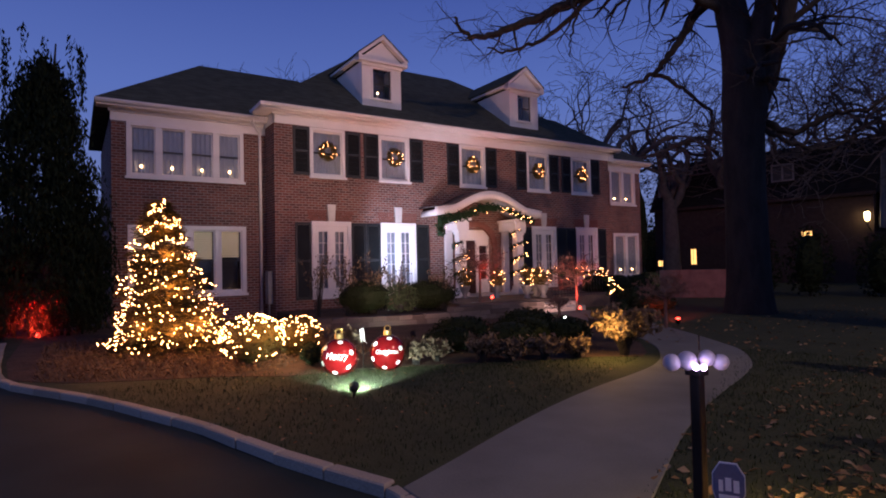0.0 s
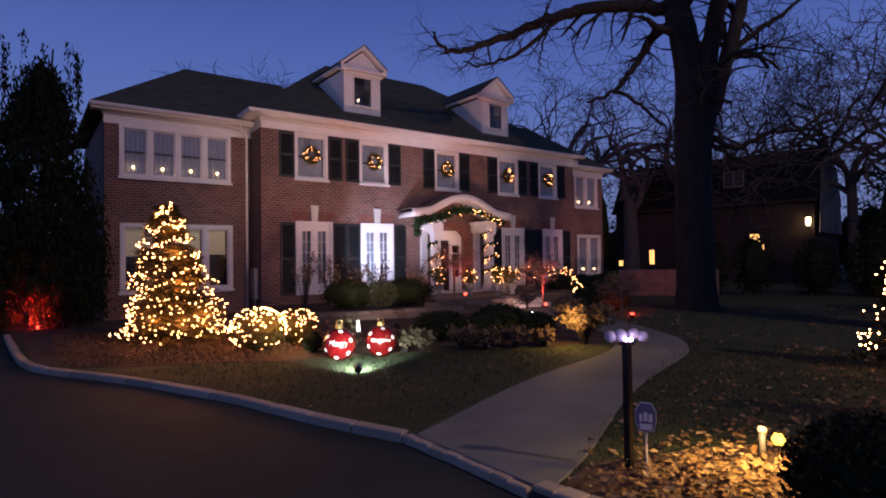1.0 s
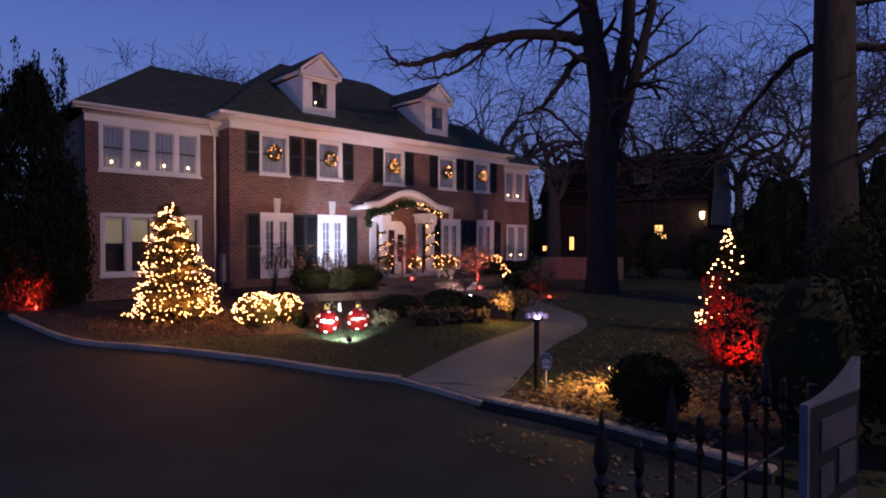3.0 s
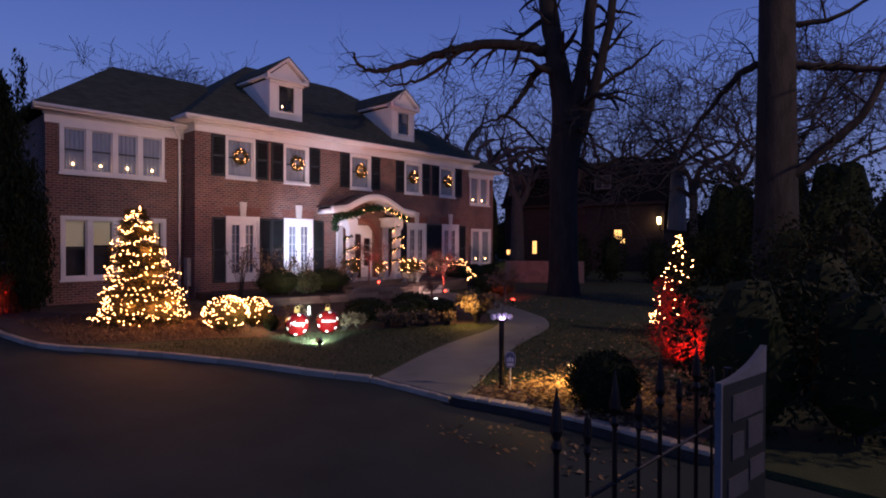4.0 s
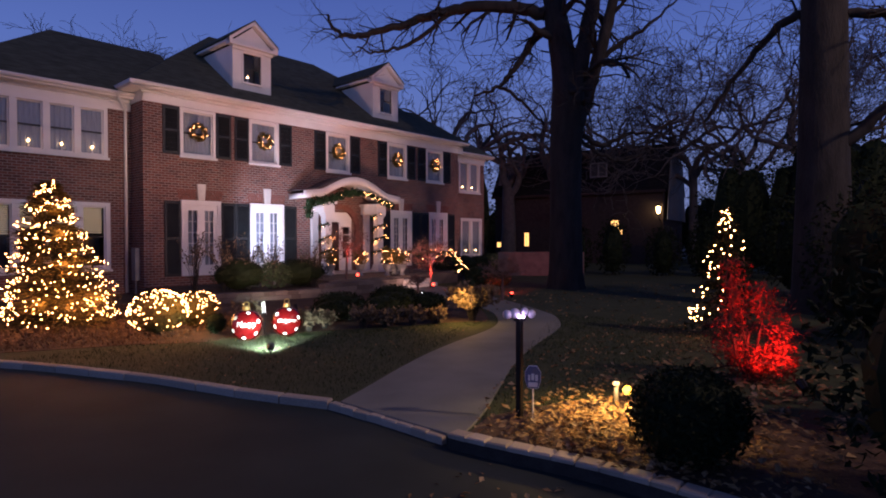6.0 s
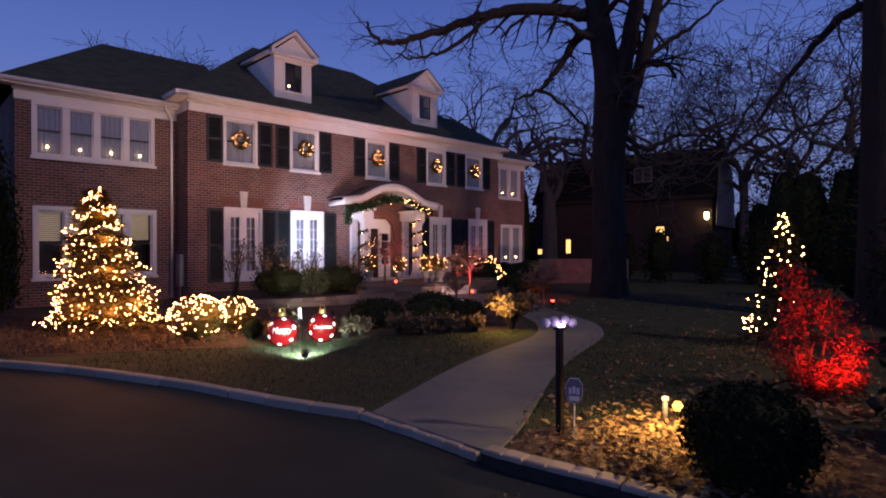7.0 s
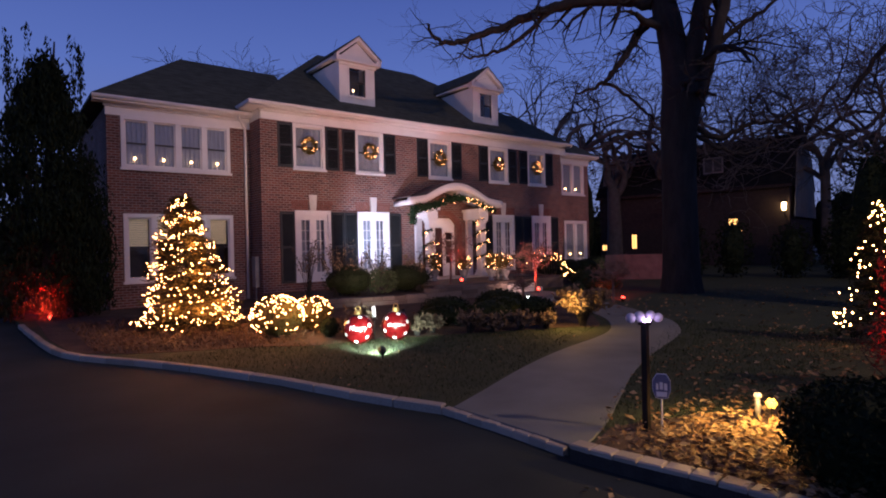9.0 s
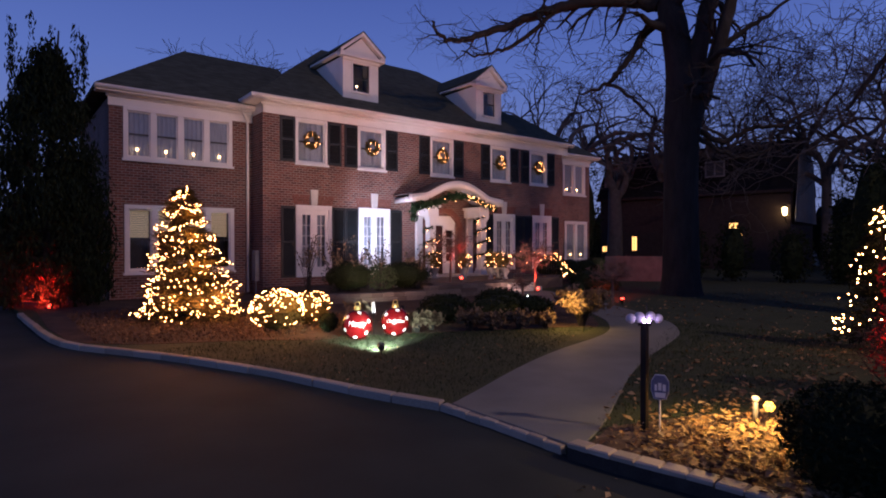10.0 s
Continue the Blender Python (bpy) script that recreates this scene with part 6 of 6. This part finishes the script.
def garland(name, pts, label, seed, lights=0, thick=0.10, per=70, r=0.011, sprig=0.07):
    """A rope of greenery through the given bends, with or without lights."""
    rnd = random.Random(seed)
    t = thing(name, pts[0], label, "garland")
    P = [Vector(p) for p in pts]
    fine = []
    for i in range(len(P) - 1):
        for k in range(6):
            fine.append(P[i].lerp(P[i + 1], k / 6))
    fine.append(P[-1])
    part("rope", Mesh().tube(fine, [0.025] * len(fine), 5), BARK, t)
    g, b = Mesh(), Mesh()
    for i in range(len(fine) - 1):
        for k in range(int(per * (fine[i + 1] - fine[i]).length / 0.25) + 1):
            p = fine[i].lerp(fine[i + 1], rnd.random()) + rand_dir(rnd) * thick * rnd.random()
            v = (rand_dir(rnd) + Vector((0, 0, -0.3))).normalized() * sprig * rnd.uniform(0.7, 1.3)
            g.leaf(p, v, v.cross(rand_dir(rnd)).normalized() * sprig * 0.25)
    tagged(part("sprig", g, GARLAND_GREEN, t), kind="stuff")
    for k in range(lights):
        i = rnd.randrange(len(fine) - 1)
        b.ball(fine[i].lerp(fine[i + 1], rnd.random()) + Vector((rnd.uniform(-1, 1) * thick, -thick, rnd.uniform(-1.1, 0.9) * thick)), r, 6, 4)
    if lights:
        tagged(part("bulb", b, BULB, t, "warm white lights"), kind="stuff")


garland("hood_garland", [(6.22, -1.18, 3.10), (6.28, -1.18, 3.58), (6.7, -1.18, 3.66), (7.3, -1.18, 3.78), (8.0, -1.18, 4.06), (8.7, -1.18, 4.13)], "thick green garland swagged along the portico hood", 220, 4, 0.20, 110, 0.011, 0.10)
garland("hood_garland", [(8.7, -1.18, 4.13), (9.3, -1.18, 4.04), (9.9, -1.18, 3.80), (10.5, -1.18, 3.64)], "green garland with warm lights along the portico hood", 221, 20, 0.15, 80, 0.011, 0.09)


def column_garland(cx, cy, z0, z1, seed, turns):
    pts = []
    for k in range(turns * 8 + 1):
        a = -1.9 + 2 * math.pi * k / 8
        pts.append((cx + 0.27 * math.cos(a), cy + 0.27 * math.sin(a), z0 + (z1 - z0) * k / (turns * 8)))
    garland("column_garland", pts, "green garland with warm lights wound round the column", seed, 44, 0.10, 22, 0.011)


column_garland(7.28, -0.85, 1.25, 2.85, 222, 3)
column_garland(9.98, -0.85, 1.25, 3.3, 223, 4)


def railing(p, q, seed):
    t = thing("iron_railing", (*p, 0.86), "black iron railing on the terrace", "railing", "terrace railings")
    a, b = Vector((*p, 0.86)), Vector((*q, 0.86))
    n = max(2, int((b - a).length / 0.14))
    for z in (0.95, 1.68):
        part("rail", Mesh().tube([(a.x, a.y, z), (b.x, b.y, z)], [0.016, 0.016], 6), IRON, t)
    for k in range(n + 1):
        c = a.lerp(b, k / n)
        part("baluster", Mesh().tube([(c.x, c.y, 0.84), (c.x, c.y, 1.68)], [0.008, 0.008], 5), IRON, t)


railing((9.0, -3.7), (11.4, -3.75), 1)
garland("rail_garland", [(8.95, -3.72, 1.78), (9.5, -3.75, 1.62), (10.1, -3.75, 1.74), (10.7, -3.75, 1.60), (11.3, -3.78, 1.70), (11.7, -3.7, 1.35), (12.2, -3.5, 1.2)], "green garland with warm lights on the terrace railing", 224, 34, 0.16, 45, 0.011)


def planter(x, y, z, seed, lights, h=0.7):
    t = thing("planter", (x, y, z), "grey urn planter with lit evergreen sprigs", "planter", "planters by the door")
    part("urn", Mesh().lathe([(0.12, 0.0), (0.12, 0.04), (0.07, 0.10), (0.15, 0.25), (0.20, 0.40), (0.22, 0.42), (0.18, 0.42)], (x, y, z), 14), GREY_METAL, t, "", True)
    rnd = random.Random(seed)
    g, b = Mesh(), Mesh()
    leaf_shell(g, rnd, (x, y, z + 0.42 + h * 0.4), 0.30, 0.30, h * 0.5, 420, 0.05, 0.2)
    for k in range(lights):
        d = rand_dir(rnd)
        b.ball((x + d.x * 0.30, y - abs(d.y) * 0.28, z + 0.42 + h * 0.4 + d.z * h * 0.45), 0.011, 6, 4)
    tagged(part("sprig", g, NEEDLE, t), kind="stuff")
    tagged(part("bulb", b, BULB, t, "warm white lights"), kind="stuff")


planter(7.6, -2.5, 0.86, 230, 16)
planter(9.0, -2.9, 0.86, 231, 11)
planter(6.9, -1.6, 0.86, 232, 10)
planter(9.7, -2.2, 0.86, 233, 14)
planter(8.25, -3.3, 0.86, 235, 13, 0.8)
planter(8.75, -3.55, 0.86, 236, 11, 0.6)
garland("shrub_lights", [(10.6, -4.6, 0.9), (10.9, -4.7, 1.15), (11.3, -4.8, 0.95)], "short lit garland on a low shrub", 234, 10, 0.09, 30, 0.014)

meter = thing("utility_box", (0.98, 0.72, 0.55), "grey metal utility box on the brick wall corner", "utility box")
part("case", Mesh().box(0.83 - 0.16, 0.83 - 0.004, 0.30, 0.62, 0.9, 1.95), GREY_METAL, meter, "", False, 0.012)
part("conduit", Mesh().tube([(0.75, 0.46, 0.4), (0.75, 0.46, 0.9)], [0.025, 0.025], 6), GREY_METAL, meter)


# sign lettering darkened in colour in place of the shade on the board
SIGN_GREY = surface("dimmed_lettering", (0.036, 0.039, 0.048), (0.066, 0.069, 0.078), 6, 60, 0.8, 0.2)


# ---- fence and hanging sign beside the drive gate ----
def fence():
    t = thing("iron_fence", (-6.17, -19.78, 0.38), "black iron fence with spear points beside the drive", "fence")
    a, b = Vector(FENCE_A), Vector(FENCE_B)
    for z in (0.62, 1.36):
        part("rail", Mesh().tube([(a.x, a.y, z), (b.x, b.y, z)], [0.010, 0.010], 6), IRON, t)
    n = 7
    for k in range(n + 1):
        c = a.lerp(b, k / n)
        big = k % 2 == 0
        r = 0.012 if big else 0.009
        zt = 1.62 if big else 1.54
        pk = part("picket", Mesh().tube([(c.x, c.y, 0.36), (c.x, c.y, zt)], [r, r], 6), IRON, t)
        part("spear_point", Mesh().lathe([(r, 0.0), (r * 2.2, 0.03), (r * 1.2, 0.06), (r * 2.4, 0.10), (r * 1.6, 0.18), (0.002, 0.28 if big else 0.2)], (c.x, c.y, zt), 8), IRON, pk)


FENCE_A, FENCE_B = (-6.17, -19.78, 0), (-4.46, -19.84, 0)
fence()
hs = thing("fence_sign", (-5.25, -20.24, 0.38), "dark board sign with white border and lettering bars on a post", "sign")
part("post", Mesh().tube([(-5.25, -20.17, 0.3), (-5.25, -20.17, 1.9)], [0.02, 0.02], 8), IRON, hs)
s0, s1 = Vector((-5.49, -20.21, 0)), Vector((-5.02, -20.27, 0))


def board(m, u0, u1, z0, z1, y0, y1, curve=0.0):
    n = 8
    v, f = [], []
    for k in range(n + 1):
        u = u0 + (u1 - u0) * k / n
        q = s0.lerp(s1, u)
        lift = curve * u * u
        for yy, zz in ((y0, z0), (y0, z1 + lift), (y1, z1 + lift), (y1, z0)):
            v.append((q.x, q.y + yy, zz))
    for k in range(n):
        p = 4 * k
        f += [(p, p + 4, p + 5, p + 1), (p + 1, p + 5, p + 6, p + 2), (p + 2, p + 6, p + 7, p + 3), (p + 3, p + 7, p + 4, p)]
    f += [(0, 1, 2, 3), (4 * n + 3, 4 * n + 2, 4 * n + 1, 4 * n)]
    return m.add(v, f)


part("board", board(Mesh(), 0, 1, 1.0, 1.86, -0.012, 0.012, 0.12), BLACK_WOOD, hs, "dark sign board")
part("border", board(Mesh(), 0, 1, 1.861, 1.874, -0.014, 0.014, 0.12), SIGN_WHITE, hs, "dimmed white border")
part("border", board(Mesh(), -0.03, 0, 1.0, 1.874, -0.014, 0.014), SIGN_WHITE, hs, "dimmed white border")
for u0, u1, z0, z1 in ((0.2, 0.9, 1.68, 1.80), (0.2, 0.45, 1.50, 1.62), (0.55, 0.9, 1.52, 1.66), (0.12, 0.55, 1.32, 1.42), (0.6, 0.95, 1.36, 1.46), (0.2, 0.8, 1.14, 1.24)):
    part("lettering_bar", board(Mesh(), u0, u1, z0, z1, -0.018, -0.0125), SIGN_GREY, hs, "dimmed lettering bar")

# ---- kerbs of granite blocks, laid last; retaining wall stones ----
def block_data(name, sx, sy, sz, seed, mat):
    rnd = random.Random(seed)
    m = Mesh()
    wob = 0.005 if sz < 0.1 else 0.007
    j = lambda v: v + rnd.uniform(-wob, wob)
    hx, hy = sx / 2, sy / 2
    b = 0.012
    m.add([(j(-hx), j(-hy), 0), (j(hx), j(-hy), 0), (j(hx), j(hy), 0), (j(-hx), j(hy), 0),
           (j(-hx), j(-hy), sz - b), (j(hx), j(-hy), sz - b), (j(hx), j(hy), sz - b), (j(-hx), j(hy), sz - b),
           (j(-hx + b), j(-hy + b), sz), (j(hx - b), j(-hy + b), sz), (j(hx - b), j(hy - b), sz), (j(-hx + b), j(hy - b), sz)],
          [(0, 1, 5, 4), (1, 2, 6, 5), (2, 3, 7, 6), (3, 0, 4, 7), (4, 5, 9, 8), (5, 6, 10, 9), (6, 7, 11, 10), (7, 4, 8, 11), (8, 9, 10, 11), (3, 2, 1, 0)])
    data = bpy.data.meshes.new(name)
    data.from_pydata(m.v, [], m.f)
    data.materials.append(mat)
    data.update()
    return data


def lay(name, line, z, length, gap, variants, parent, rnd, jitter=0.004):
    """Blocks end to end at an even step along a bent line."""
    pts = [Vector((*p, 0)) for p in line]
    cum = [0.0]
    for a, b in zip(pts, pts[1:]):
        cum.append(cum[-1] + (b - a).length)

    def along(d):
        i = max(k for k in range(len(pts) - 1) if cum[k] <= d + 1e-9)
        return pts[i].lerp(pts[i + 1], (d - cum[i]) / (cum[i + 1] - cum[i]))
    n = max(1, round(cum[-1] / (length + gap)))
    step = cum[-1] / n
    for k in range(n):
        a, b = along(k * step), along(min((k + 1) * step, cum[-1]))
        c = (a + b) / 2
        o = new(name, rnd.choice(variants))
        o.matrix_basis = pose(c.x + rnd.uniform(-jitter, jitter), c.y + rnd.uniform(-jitter, jitter), z + rnd.uniform(-0.003, 0.003), 0, 0, math.degrees(math.atan2(b.y - a.y, b.x - a.x)) + rnd.uniform(-0.5, 0.5))
        o.parent = parent
        o.matrix_parent_inverse = parent.matrix_basis.inverted()


rnd = random.Random(300)
MORTAR = surface("mortar", (0.16, 0.15, 0.14), (0.26, 0.25, 0.23), 6, 60, 0.95, 0.4)


def strip(line, wide, z0, z1):
    m = Mesh()
    for i in range(len(line) - 1):
        a, b = Vector((*line[i], 0)), Vector((*line[i + 1], 0))
        d = (b - a).normalized()
        nn = Vector((-d.y, d.x, 0)) * wide / 2
        m.slab([((a - nn).x, (a - nn).y), ((b - nn).x, (b - nn).y), ((b + nn).x, (b + nn).y), ((a + nn).x, (a + nn).y)][::1], z0, z1)
    return m


# shade on the kerb face is put into this dark base colour
DARK_BASE = surface("shaded_kerb_base", (0.018, 0.017, 0.016), (0.055, 0.050, 0.045), 4, 50, 0.95, 0.5)
KERB_LINE = smooth_line(KERB[1:], 4)
kerb_l = structure("kerb_1", strip(KERB_LINE, 0.09, 0.30, 0.445), MORTAR, "pale granite block kerb between drive and lawn", "kerb")
long_blocks = [block_data("kerb_block", 0.615, 0.12, 0.20, s, GRANITE) for s in range(5)]
lay("block", KERB_LINE, 0.274, 0.62, 0.003, long_blocks, kerb_l, rnd)
kerb_r = structure("kerb_2", strip(smooth_line(KERB_R, 4), 0.13, 0.30, 0.482), DARK_BASE, "pale granite block kerb along the leaf bed", "kerb")
short_blocks = [block_data("kerb_block", 0.183, 0.15, 0.042, 20 + s, GRANITE) for s in range(6)]
lay("block", smooth_line(KERB_R, 4), 0.480, 0.185, 0.004, short_blocks, kerb_r, rnd)
apron = structure("kerb_3", strip([(-2.575, -14.34), (-2.545, -15.1), (-2.555, -15.9)], 0.05, 0.30, 0.45), MORTAR, "flush granite edging where walk meets drive", "kerb")
flat_blocks = [block_data("kerb_block", 0.20, 0.10, 0.13, 40 + s, GRANITE) for s in range(5)]
lay("block", [(-2.605, -14.27), (-2.575, -15.1), (-2.585, -15.9)], 0.322, 0.20, 0.006, flat_blocks, apron, rnd)

WALL_LINE = [(0.7, -3.95), (2.2, -4.35), (4.2, -4.75), (5.2, -4.70), (7.6, -4.68)]
wall_s = structure("wall_stone", strip(WALL_LINE, 0.22, 0.30, 0.66), MORTAR, "low fieldstone retaining wall before the terrace", "wall")
stones = [block_data("stone", 0.34, 0.32, 0.125, 60 + s, FIELDSTONE) for s in range(8)]
for course in range(4):
    lay("stone", WALL_LINE if course < 3 else WALL_LINE[2:], 0.34 + course * 0.13, 0.34 - 0.03 * (course % 2), 0.014, stones, wall_s, rnd, 0.012)
